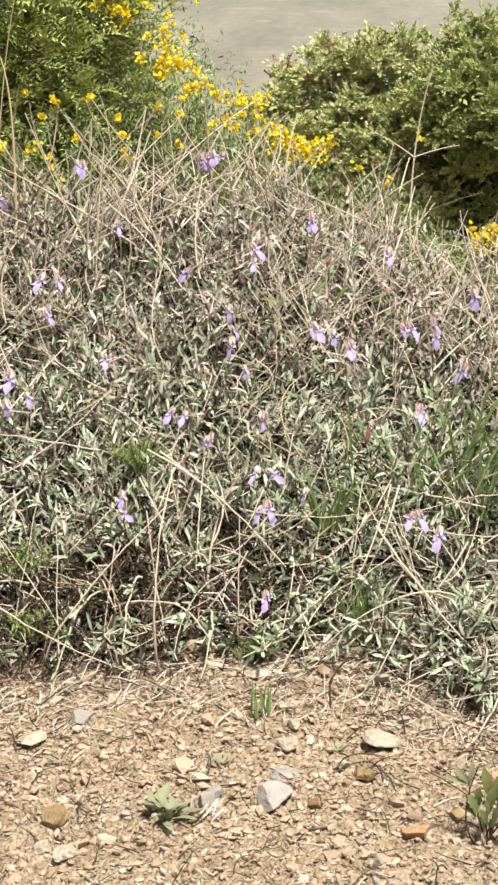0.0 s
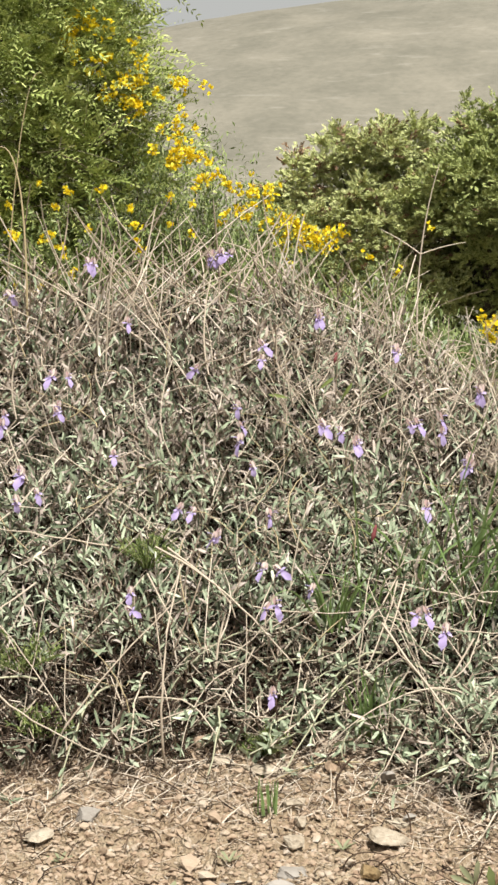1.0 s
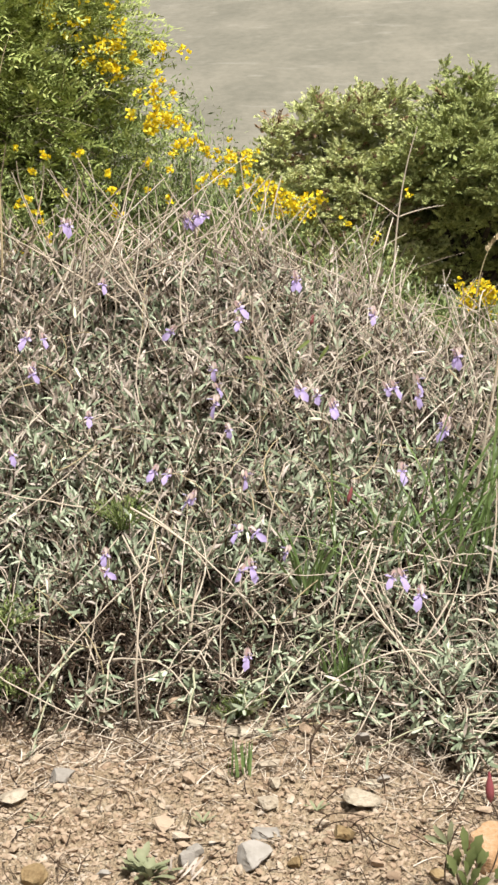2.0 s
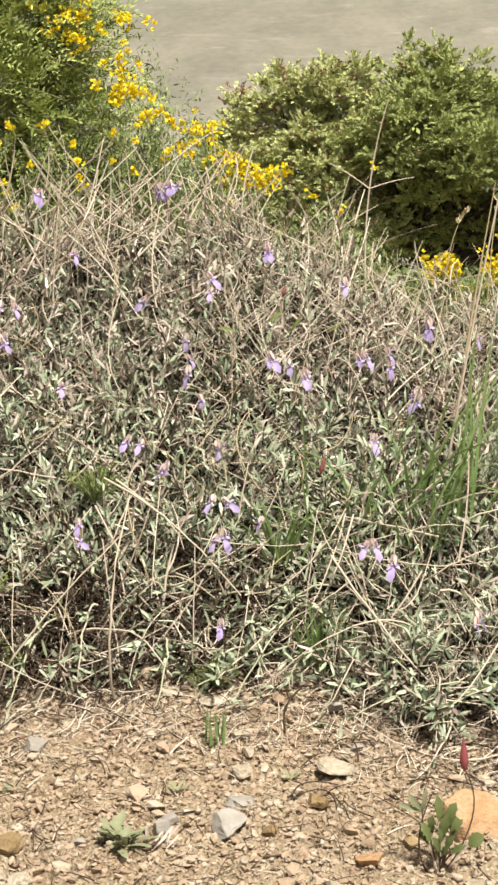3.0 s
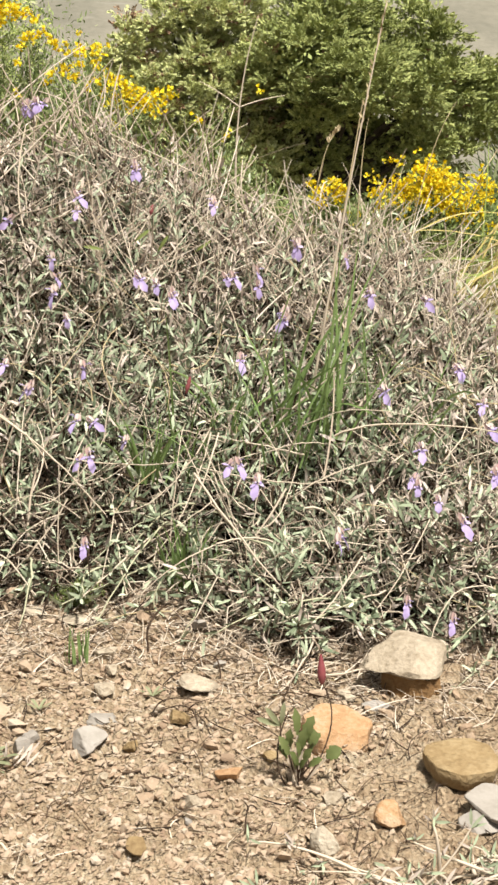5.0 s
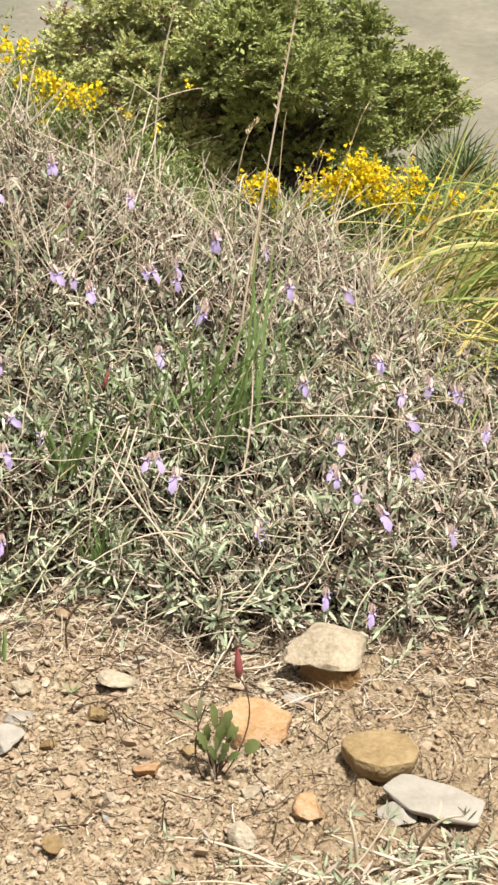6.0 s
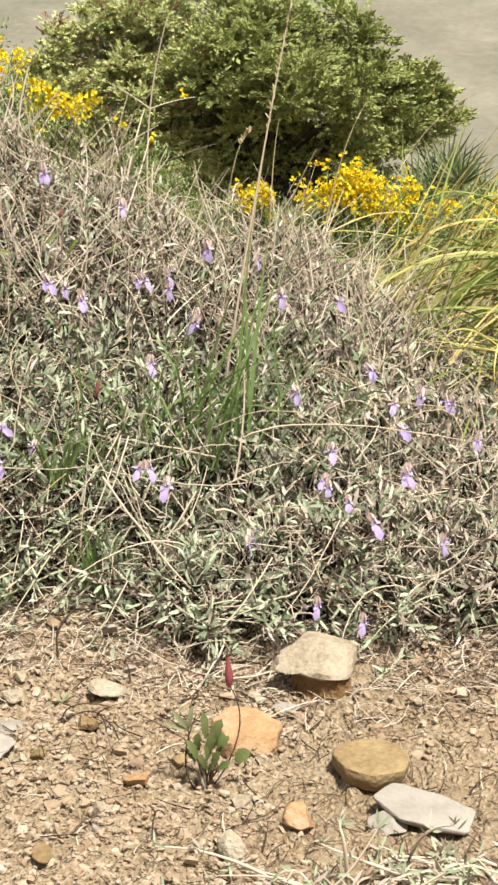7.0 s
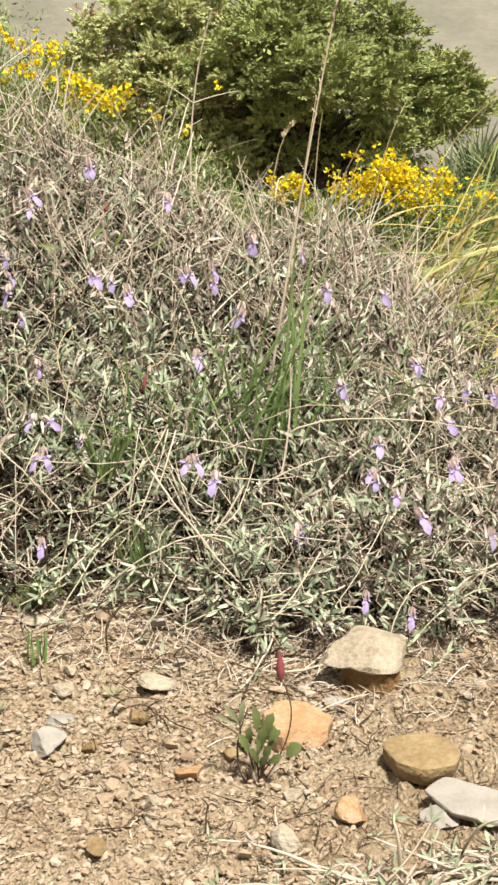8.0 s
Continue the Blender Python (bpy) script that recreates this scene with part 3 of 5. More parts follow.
def litter(count, seed, lo, hi, spread, bare=0.0):
    r = np.random.default_rng(seed)
    x = r.uniform(-0.75, 1.0, count)
    y = shrub_edge(x) + 0.10 - spread * r.random(count) ** 1.7
    keep = r.random(count) > bare * ss((0.05 - x) / 0.2) * (y > shrub_edge(x) - 0.02)
    x, y = x[keep], y[keep]
    count = len(x)
    a = r.uniform(0, np.pi, count)
    L = r.uniform(lo, hi, count)
    way = np.stack([np.cos(a), np.sin(a), 0 * a], -1)
    A = np.stack([x, y, land(x, y) + .003], -1)
    B = A + way * L[:, None]
    B[:, 2] = land(B[:, 0], B[:, 1]) + r.uniform(.002, .014, count)
    C = (A + B) / 2 + r.normal(size=(count, 3)) * L[:, None] * 0.22
    C[:, 2] = np.maximum(C[:, 2], land(C[:, 0], C[:, 1]) + .004)
    rad = r.uniform(.0005, .0013, count)[:, None] * np.linspace(1, .5, 5)[None]
    return tubes(arcs(A, C, B, 5), rad)


tagged(put("dry_litter", mesh_of("dry_litter", *joined([litter(2600, 8, .012, .06, .30, .5), litter(300, 9, .05, .12, .26, .6), litter(500, 10, .015, .05, .95)]), M_STEM)), "dry beige stems and twig litter on the soil", "litter", kind="stuff")
tagged(put("dark_litter", mesh_of("dark_litter", *joined([litter(1900, 18, .010, .06, .95), litter(1100, 19, .02, .09, .22)]), M_STEM_DARK)), "brown twig scraps on the soil", "litter", kind="stuff")


# ---- the lilac-flowered germander shrubs on the bank ----
def germander(cx, cy, R, sprigs, seed, coarse=1.0):
    r = np.random.default_rng(seed)
    org = np.array([cx, cy, float(land(cx, cy))])
    rr = R * np.sqrt(r.random(sprigs))
    aa = r.uniform(0, 2 * np.pi, sprigs)
    tip = np.stack([cx + rr * np.cos(aa), cy + rr * np.sin(aa)], -1)
    edge = shrub_edge(tip[:, 0]) - 0.03 * r.random(sprigs)
    tip[:, 1] = np.where(tip[:, 1] < edge, edge + 0.3 * (edge - tip[:, 1]), tip[:, 1])
    hollow = np.exp(-((tip[:, 0] + 0.06) / 0.26) ** 2 - ((tip[:, 1] - 2.87) / 0.085) ** 2)
    hollow = np.maximum(hollow, np.exp(-((tip[:, 0] + 0.45) / 0.15) ** 2 - ((tip[:, 1] - 2.80) / 0.09) ** 2))
    stay = r.random(sprigs) > 0.45 * hollow
    tip, rr = tip[stay], rr[stay]
    sprigs = len(tip)
    ground_z = land(tip[:, 0], tip[:, 1])
    top = canopy(tip[:, 0], tip[:, 1]) - 0.09 * (rr / R) ** 2
    top = top - 0.26 * np.clip(fbm(tip[:, 0] * 6.5 + 3, tip[:, 1] * 6.5, 2) - 0.10, 0, 1)
    depth = r.random(sprigs) ** 1.8
    tz = np.maximum(top + r.normal(size=sprigs) * 0.018 - depth * 0.13, ground_z + 0.02 + 0.06 * r.random(sprigs))
    T = np.stack([tip[:, 0], tip[:, 1], tz], -1)
    B = np.stack([cx + (tip[:, 0] - cx) * 0.35, cy + (tip[:, 1] - cy) * 0.35 + 0.03, 0 * tz], -1)
    B[:, 2] = land(B[:, 0], B[:, 1])
    lean = r.normal(size=(sprigs, 3)) * 0.035
    C = B * 0.45 + T * 0.55 + lean
    C[:, 2] = B[:, 2] * 0.6 + T[:, 2] * 0.4 + r.uniform(-.02, .05, sprigs)
    K = 6
    lines = arcs(B, C, T, K)
    lines[:, 1:-1] += r.normal(size=(sprigs, K - 2, 3)) * 0.011
    root = thing("germander_shrub", tuple(org), "grey-green germander shrub with narrow leaves and lilac flowers", "shrub", "germander shrubs on the bank")
    rad = r.uniform(.0011, .0023, sprigs)[:, None] * np.linspace(1.2, .5, K)[None]
    v, f = tubes(lines - org, rad)
    # share of brown stems, raised to paint shade between the leaves
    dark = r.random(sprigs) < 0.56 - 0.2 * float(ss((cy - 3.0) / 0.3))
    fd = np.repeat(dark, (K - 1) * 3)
    # fine pale side twigs and dry flower stalks
    q = (225 + int(190 * float(ss((shrub_edge(cx) + 0.25 - cy) / 0.15))) if coarse == 1 else 30) + int(240 * float(ss((cx - 0.2) / 0.25)) * float(ss((3.4 - cy) / 0.3)))
    q += int((90 + 80 * float(ss((cx - 0.05) / 0.1))) * float(ss((cy - 3.2) / 0.2))) if coarse == 1 else 0
    pick = r.integers(0, sprigs, q)
    A = lines[pick, r.integers(2, 5, q)]
    E = A + np.stack([r.normal(size=q) * .034, r.normal(size=q) * .03, r.uniform(-.012, .060, q)], -1)
    E[:, 2] = np.minimum(E[:, 2], canopy(E[:, 0], E[:, 1]) + r.uniform(-.02, .05, q))
    E[:, 2] = np.maximum(E[:, 2], land(E[:, 0], E[:, 1]) + .01)
    tv, tf = tubes(arcs(A, (A + E) / 2 + r.normal(size=(q, 3)) * .028, E, 3) - org, r.uniform(.0009, .0017, q)[:, None] * np.linspace(1, .6, 3)[None])
    # brown twigs crowd the left foot: the hollow's shade painted as colour
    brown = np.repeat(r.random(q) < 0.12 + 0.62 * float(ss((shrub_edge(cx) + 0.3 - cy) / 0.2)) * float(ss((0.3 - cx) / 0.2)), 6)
    tagged(put("twig_tangle", mesh_of("twig_tangle", tv, tf[~brown], M_STEM), root, "fine pale dry twigs"), kind="stuff")
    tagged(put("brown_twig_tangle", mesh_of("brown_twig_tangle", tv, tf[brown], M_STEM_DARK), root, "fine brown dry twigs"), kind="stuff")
    tagged(put("pale_stem_tangle", mesh_of("stems", v, f[~fd], M_STEM), root, "thin pale woody stems"), kind="stuff")
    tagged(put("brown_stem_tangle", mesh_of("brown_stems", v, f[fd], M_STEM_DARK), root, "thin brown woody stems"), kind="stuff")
    # leaves in opposite pairs along the upper stem, and a tuft at the tip
    nodes = (11 if cy < 3.3 else 10) if coarse == 1 else 6
    s = np.linspace(0.38, 1.0, nodes)[None] + r.normal(size=(sprigs, nodes)) * 0.02
    s = np.clip(s, 0.05, 1)
    pos = s * (K - 1)
    i0 = np.clip(pos.astype(int), 0, K - 2)
    w = (pos - i0)[..., None]
    rows = np.arange(sprigs)[:, None]
    P = lines[rows, i0] * (1 - w) + lines[rows, i0 + 1] * w
    along = unit(lines[rows, i0 + 1] - lines[rows, i0])
    twist = r.uniform(0, 2 * np.pi, (sprigs, 1)) + np.arange(nodes)[None] * (np.pi / 2) + r.normal(size=(sprigs, nodes)) * 0.4
    ref = np.where(np.abs(along[..., 2:3]) > .9, np.array([1.0, 0, 0]), np.array([0, 0, 1.0]))
    a = unit(np.cross(along, ref))
    b = np.cross(along, a)
    out = a * np.cos(twist)[..., None] + b * np.sin(twist)[..., None]
    bases, ways, ups = [], [], []
    for sign in (1, -1):
        o = out * sign
        spread = r.uniform(0.5, 1.3, (sprigs, nodes, 1))
        way = along * 0.8 + o * spread + np.array([0, 0, 0.25]) + r.normal(size=o.shape) * 0.22
        bases.append(P.reshape(-1, 3))
        ways.append(way.reshape(-1, 3))
        ups.append((along * .5 - o * 0.3 + np.array([0, -.45, .25]) + r.normal(size=o.shape) * .65).reshape(-1, 3))
    base, way, upv = map(np.concatenate, (bases, ways, ups))
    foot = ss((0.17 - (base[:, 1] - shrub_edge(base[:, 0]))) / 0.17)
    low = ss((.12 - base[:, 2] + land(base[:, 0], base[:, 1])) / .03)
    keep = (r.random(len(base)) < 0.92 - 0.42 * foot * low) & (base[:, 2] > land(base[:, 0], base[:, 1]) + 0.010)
    over = base[:, 2] - land(base[:, 0], base[:, 1])
    cave = ss((.20 - base[:, 0]) / .12) * ss((.24 - (base[:, 1] - shrub_edge(base[:, 0]))) / .06) * ss((over - .03) / .012) * ss((.135 - over) / .03)
    cave = cave * ss((fbm(base[:, 0] * 9 + 2, base[:, 1] * 5, 2) + .32) / .2)
    keep &= r.random(len(base)) > .9 * cave
    base, way, upv = base[keep], way[keep], upv[keep]
    n = len(base)
    L = r.uniform(.013, .034, n) * coarse
    W = .0021 + L * r.uniform(.07, .12, n)
    v, f = leaves(base - org, way, upv, L, W, SMALL_PTS, SMALL_FACES, lift=W * r.uniform(-4.5, 5.0, n))
    g = land(v[:, 0] + org[0], v[:, 1] + org[1]) - org[2] + 0.002
    v[:, 2] = np.maximum(v[:, 2], g)
    # darkened dead leaves gather low on stems and at the left foot, as shade
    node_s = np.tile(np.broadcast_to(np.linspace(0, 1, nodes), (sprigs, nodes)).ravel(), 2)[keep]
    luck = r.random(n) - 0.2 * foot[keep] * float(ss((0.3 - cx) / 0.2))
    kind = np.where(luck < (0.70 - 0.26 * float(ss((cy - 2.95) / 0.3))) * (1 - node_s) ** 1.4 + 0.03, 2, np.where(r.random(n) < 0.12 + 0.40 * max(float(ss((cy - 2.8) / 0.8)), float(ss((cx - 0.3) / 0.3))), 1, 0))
    kind = np.repeat(kind, len(SMALL_FACES))
    for k, (part_name, material, words) in enumerate((("foliage", M_GERM, "narrow grey-green leaves"), ("dry_foliage", M_GERM_PALE, "dry greyish beige leaves"), ("dead_shaded_foliage", M_GERM_DEAD_SHADED, "dead brown lower leaves, darkened like shade"))):
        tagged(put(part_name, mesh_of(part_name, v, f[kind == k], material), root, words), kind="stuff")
    # bleached dead stems lying across the top
    m = 4 if coarse == 1 else 2
    A = np.stack([cx + r.uniform(-R, R, m), cy + r.uniform(-R, R, m), np.zeros(m)], -1)
    ang = r.uniform(0, 2 * np.pi, m)
    L = r.uniform(.06, .19, m)
    E = A + np.stack([np.cos(ang) * L, np.sin(ang) * L * .6, 0 * L], -1)
    A[:, 2] = np.maximum(canopy(A[:, 0], A[:, 1]) - r.uniform(.02, .1, m), land(A[:, 0], A[:, 1]) + .01)
    E[:, 2] = np.maximum(canopy(E[:, 0], E[:, 1]) + r.uniform(-.06, .05, m), land(E[:, 0], E[:, 1]) + .01)
    C = (A + E) / 2 + r.normal(size=(m, 3)) * 0.055
    v, f = tubes(arcs(A, C, E, 7) - org, r.uniform(.0008, .0017, m)[:, None] * np.linspace(1, .5, 7)[None])
    for j in range(m):
        put("dead_stem", mesh_of("dead_stem", v[j * 21:(j + 1) * 21], f[:18], M_STEM if j % 3 else M_STRAW), root, "bleached dead stem")
    return root


shrubs = []
step = 0.165
for row, yy in enumerate(np.arange(2.55, 3.95, step)):
    for xx in np.arange(-0.78, 1.12, step):
        x = xx + (row % 2) * step / 2 + rng.normal() * 0.03
        y = yy + rng.normal() * 0.03
        if y < shrub_edge(x) + 0.02:
            continue
        shrubs.append((germander(x, y, 0.17 + 0.05 * rng.random(), 108 if y < 3.35 else 88, 1000 + len(shrubs)), x, y))


# the bank runs on to both sides
for yy in (2.72, 2.98, 3.3, 3.62):
    for xx in np.concatenate([np.arange(-2.5, -0.85, 0.33), np.arange(1.28, 2.7, 0.33)]):
        if yy < 2.8 and xx < 0:
            continue
        germander(xx * (1 + .1 * math.sin(23 * yy)) + rng.normal() * .05, yy + rng.normal() * .05, 0.26, 60, 4000 + int(100 * (xx + yy * 7)), coarse=1.7)


# straggling branches that hang out of the foot of the shrubs and lie on the soil
r = np.random.default_rng(611)
for i in range(84):
    x = r.uniform(-.62, .26) if i < 54 else r.uniform(.12, .90)
    e = float(shrub_edge(x))
    y0 = e + r.uniform(.05, .26)
    a = r.uniform(-1.25, 1.25)
    span = r.uniform(.10, .27)
    z0 = float(land(x, y0)) + r.uniform(.01, .13)
    tx, ty = x + span * math.sin(a), max(y0 - span * math.cos(a) * .9, e - .085)
    tz = float(land(tx, ty)) + r.uniform(.004, .07) * min(1, max(.1, (ty - e + .09) / .1))
    mid = np.array([[(x + tx) / 2 + r.normal() * .03, (y0 + ty) / 2 + r.normal() * .02, max(z0, tz) + r.uniform(-.01, .06)]])
    line = arcs(np.array([[x, y0, z0]]), mid, np.array([[tx, ty, tz]]), 11)
    line[0, 1:] += np.cumsum(r.normal(size=(10, 3)) * .0016, 0)
    line[..., 2] = np.maximum(line[..., 2], land(line[..., 0], line[..., 1]) + .003)
    owner = min(shrubs, key=lambda q: (q[1] - x) ** 2 + (q[2] - y0) ** 2)[0]
    org = np.array(owner.location)
    limb = put("straggling_branch", mesh_of("straggling_branch", *tubes(line - org, r.uniform(.0011, .0021) * np.linspace(1.15, .55, 11)[None], 5), M_STEM_GREEN if r.random() < .55 else M_STEM), owner, "bare straggling branch")
    k = int(r.integers(14, 36)) if r.random() < .8 else 4
    at = r.integers(4, 11, k)
    P = line[0, at] - org
    way = r.normal(size=(k, 3)) * .6 + unit(line[0, at] - line[0, at - 1]) * .8 + np.array([0, 0, .35])
    L = r.uniform(.012, .028, k)
    put("branch_leaves", mesh_of("branch_leaves", *leaves(P, way, r.normal(size=(k, 3)) + np.array([0, -.5, .4]), L, .0022 + L * .13, SMALL_PTS, SMALL_FACES, lift=L * r.uniform(-.3, .5, k)), M_GERM), limb, "narrow grey-green leaves")


# flowers: one broad hanging lip, side lobes, curved stamens, a hairy calyx
PETAL_PTS = np.array([(0, 0, 0), (.30, -.32, .12), (.30, 0, 0), (.30, .32, .12), (.72, -.42, .05), (.75, 0, -.06), (.72, .42, .05), (1, 0, -.30)], float)


def flower_meshes(seed):
    r = np.random.default_rng(seed)
    ways = np.array([(0.0, -.45, -.9), (-.75, -.45, -.1), (.75, -.45, -.1), (-.7, -.5, .25), (.7, -.5, .25)])
    ways = ways + r.normal(size=ways.shape) * .2
    L = np.array([.023, .012, .010, .006, .006]) * r.uniform(.85, 1.15)
    W = np.array([.0155, .006, .006, .0055, .0055])
    base = np.zeros((5, 3)) + np.array([0, -.003, 0])
    petals = leaves(base, ways, np.tile([0, -.6, .8], (5, 1)), L, W, PETAL_PTS, LEAF_FACES)
    st = arcs(np.zeros((2, 3)), np.array([[-.002, -.006, .012], [.002, -.006, .012]]), np.array([[-.003, -.016, .011], [.003, -.016, .010]]), 5)
    v2, f2 = tubes(st, np.full((2, 5), .0005))
    f2 = np.concatenate([f2[:, [0, 1, 2]], f2[:, [0, 2, 3]]])
    me = mesh_of("flower", *joined([petals, (v2, f2)]), M_LILAC)
    k = 6
    an = np.arange(k) * 2 * np.pi / k
    cl = leaves(np.stack([.0035 * np.cos(an), .002 + .0035 * np.sin(an), 0 * an + .015], -1), np.stack([.22 * np.cos(an), .22 * np.sin(an) - .35, 0 * an - 1], -1), np.stack([np.cos(an), np.sin(an), 0 * an], -1), np.full(k, .016) * r.uniform(.8, 1.15, k), np.full(k, .0062))
    return me, mesh_of("calyx", *cl, M_CALYX)


FLOWERS = [flower_meshes(50 + i) for i in range(4)]
BLOOM_A = [
    (-0.389, 3.610), (-0.162, 3.612), (-0.145, 3.590), (-0.129, 3.596), (-0.311, 3.440), (-0.435, 3.346), (-0.419, 3.290), (-0.512, 3.278), (-0.466, 3.152), (-0.433, 3.116),
    (-0.465, 3.102), (-0.182, 3.346), (-0.104, 3.268), (-0.097, 3.196), (-0.076, 3.144), (0.036, 3.466), (-0.066, 3.382), (0.039, 3.236), (0.073, 3.230), (0.097, 3.216),
    (0.203, 3.299), (0.243, 3.315), (0.290, 3.239), (-0.314, 3.182), (-0.173, 3.062), (-0.134, 3.012), (-0.051, 3.048), (-0.054, 2.950), (-0.030, 2.950), (-0.263, 2.924),
    (0.022, 2.914), (-0.053, 2.886), (0.178, 2.836), (0.219, 2.788), (-0.100, 3.225), (0.205, 3.080), (0.174, 3.428), (0.320, 3.393), (-0.528, 3.510),
]
BLOOM_B = [
    (0.403, 3.362), (0.443, 3.292), (0.543, 3.295), (0.291, 3.250), (0.439, 3.027), (0.595, 3.009), (0.592, 2.933), (0.706, 3.109), (0.728, 2.999), (0.474, 2.859),
    (0.452, 2.785), (0.482, 2.723), (0.580, 2.801), (0.329, 2.657), (0.509, 2.671), (0.653, 3.077), (0.575, 3.099),
    (0.324, 3.394), (0.036, 3.463), (0.175, 3.434), (0.604, 2.639),
]
LOW_BLOOMS = [(0.417, 2.530, 0.103), (0.475, 2.485, 0.092), (-0.040, 2.690, 0.146)]
BLOOMS = BLOOM_A + BLOOM_B
BLOOMS += [(x + rng.normal() * .014, y + rng.normal() * .02) for x, y in BLOOMS if rng.random() < .45]
for i, (x, y) in enumerate(BLOOMS):
    owner = min(shrubs, key=lambda s: (s[1] - x) ** 2 + (s[2] - y) ** 2)[0]
    lip, cup = FLOWERS[i % 4]
    p = Vector((x, y - 0.05, float(canopy(x, y)) + 0.010)) - owner.location
    fl = put("flower", lip, owner, "pale lilac lipped flower")
    fl.matrix_local = Matrix.Translation(p) @ pose(0, 0, 0, rng.normal() * 12, rng.normal() * 22, rng.normal() * 32) @ Matrix.Scale(rng.uniform(.76, 1.08), 4)
    put("calyx", cup, fl, "hairy pinkish brown calyx")


# low blooms that hang out over the soil
for x, y, z in LOW_BLOOMS:
    owner = min(shrubs, key=lambda s: (s[1] - x) ** 2 + (s[2] - y) ** 2)[0]
    fl = put("flower", FLOWERS[1][0], owner, "pale lilac lipped flower")
    fl.matrix_local = Matrix.Translation(Vector((x, y, z)) - owner.location) @ pose(0, 0, 0, 8, 10, 20) @ Matrix.Scale(.85, 4)
    put("calyx", FLOWERS[1][1], fl, "hairy pinkish brown calyx")
    foot = Vector((x + .01, y + .07, float(land(x, y + .07)))) - owner.location
    lines = arcs(np.array([foot]), np.array([[foot.x - .01, foot.y - .02, z - owner.location.z + .03]]), np.array([Vector((x, y + .006, z)) - owner.location]), 6)
    put("flower_stalk", mesh_of("flower_stalk", *tubes(lines, np.full((1, 6), .0009)), M_STEM_DARK), owner)


# ---- tall dry stalks and loose bleached stems ----
def stalk(points, radius, material, label, side=(), head=False):
    A, B, C = (np.array(p) for p in points)
    ctrl = 2 * B - (A + C) / 2
    lines = arcs(A[None], ctrl[None], C[None], 14)
    low = lines[0, 0].copy()
    root = thing("grass_stalk", tuple(low), label, "grass stalk", "tall dry stalks over the shrubs")
    v, f = tubes(lines - low, (radius * np.linspace(1.1, .35, 14))[None], 5)
    put("stem", mesh_of("stem", v, f, material), root)
    for a, b in side:
        a, b = np.array(a), np.array(b)
        v, f = tubes(arcs(a[None], ((a + b) / 2 + (0, 0, .006))[None], b[None], 6) - low, (radius * np.linspace(.6, .3, 6))[None], 4)
        put("side_twig", mesh_of("side_twig", v, f, material), root)
    if head:
        n = 26
        s = np.linspace(.72, 1, n)
        P = np.stack([np.interp(s * 13, np.arange(14), lines[0, :, k]) for k in range(3)], -1) - low
        v, f = leaves(P, np.stack([rng.normal(size=n) * .35, rng.normal(size=n) * .35, np.ones(n)], -1), np.tile([0, -1.0, 0], (n, 1)), np.full(n, .012), np.full(n, .003))
        put("seed_head", mesh_of("seed_head", v, f, M_STRAW), root)
    return root


DRY = "tall dry straw-coloured grass stalk"
stalk([(0.229, 3.7, 0.52), (0.235, 3.7, 0.719), (0.271, 3.7, 0.892)], .0022, M_STEM, "tall dry forked straw stalk rising from the shrubs", side=[((0.235, 3.7, 0.719), (0.322, 3.7, 0.741)), ((0.235, 3.7, 0.719), (0.158, 3.7, 0.768))])
stalk([(0.316, 3.05, 0.22), (0.368, 3.05, 0.554), (0.443, 3.05, 0.96)], .0026, M_STEM, "very tall thin green-to-straw grass stalk", head=True)
stalk([(0.545, 3.6, 0.40), (0.587, 3.6, 0.61), (0.64, 3.6, 0.736)], .0014, M_STRAW, DRY)
stalk([(0.721, 4.2, 0.25), (0.819, 4.2, 0.578), (1.018, 4.2, 0.737)], .0014, M_STRAW, "thin arching straw stalk")
stalk([(-0.508, 3.5, 0.60), (-0.513, 3.5, 0.867), (-0.552, 3.5, 0.938)], .0022, M_STRAW, "bent bleached grass stalk")
stalk([(-0.565, 3.6, 0.62), (-0.519, 3.6, 0.98), (-0.478, 3.6, 1.073)], .0012, M_STRAW, DRY)
stalk([(0.373, 3.35, 0.34), (0.404, 3.35, 0.555), (0.435, 3.35, 0.753)], .0024, M_STRAW, DRY)
stalk([(0.453, 3.6, 0.40), (0.461, 3.6, 0.598), (0.474, 3.6, 0.705)], .0016, M_STRAW, DRY)
stalk([(0.375, 3.7, 0.45), (0.396, 3.7, 0.61), (0.43, 3.7, 0.676)], .0014, M_STRAW, DRY, head=True)


def fallen(points, radius):
    A, B, C = (np.array(p) for p in points)
    lines = arcs(A[None], (2 * B - (A + C) / 2)[None], C[None], 12)
    lines[0, 1:-1] += rng.normal(size=(10, 3)) * .0009
    v, f = tubes(lines - A, (radius * np.linspace(1, .5, 12))[None], 5)
    ob = put("fallen_stem", mesh_of("fallen_stem", v, f, M_STEM))
    ob.location = A
    tagged(ob, "bleached dead stem caught across the shrubs", "dead stem", "bleached stems across the shrubs")


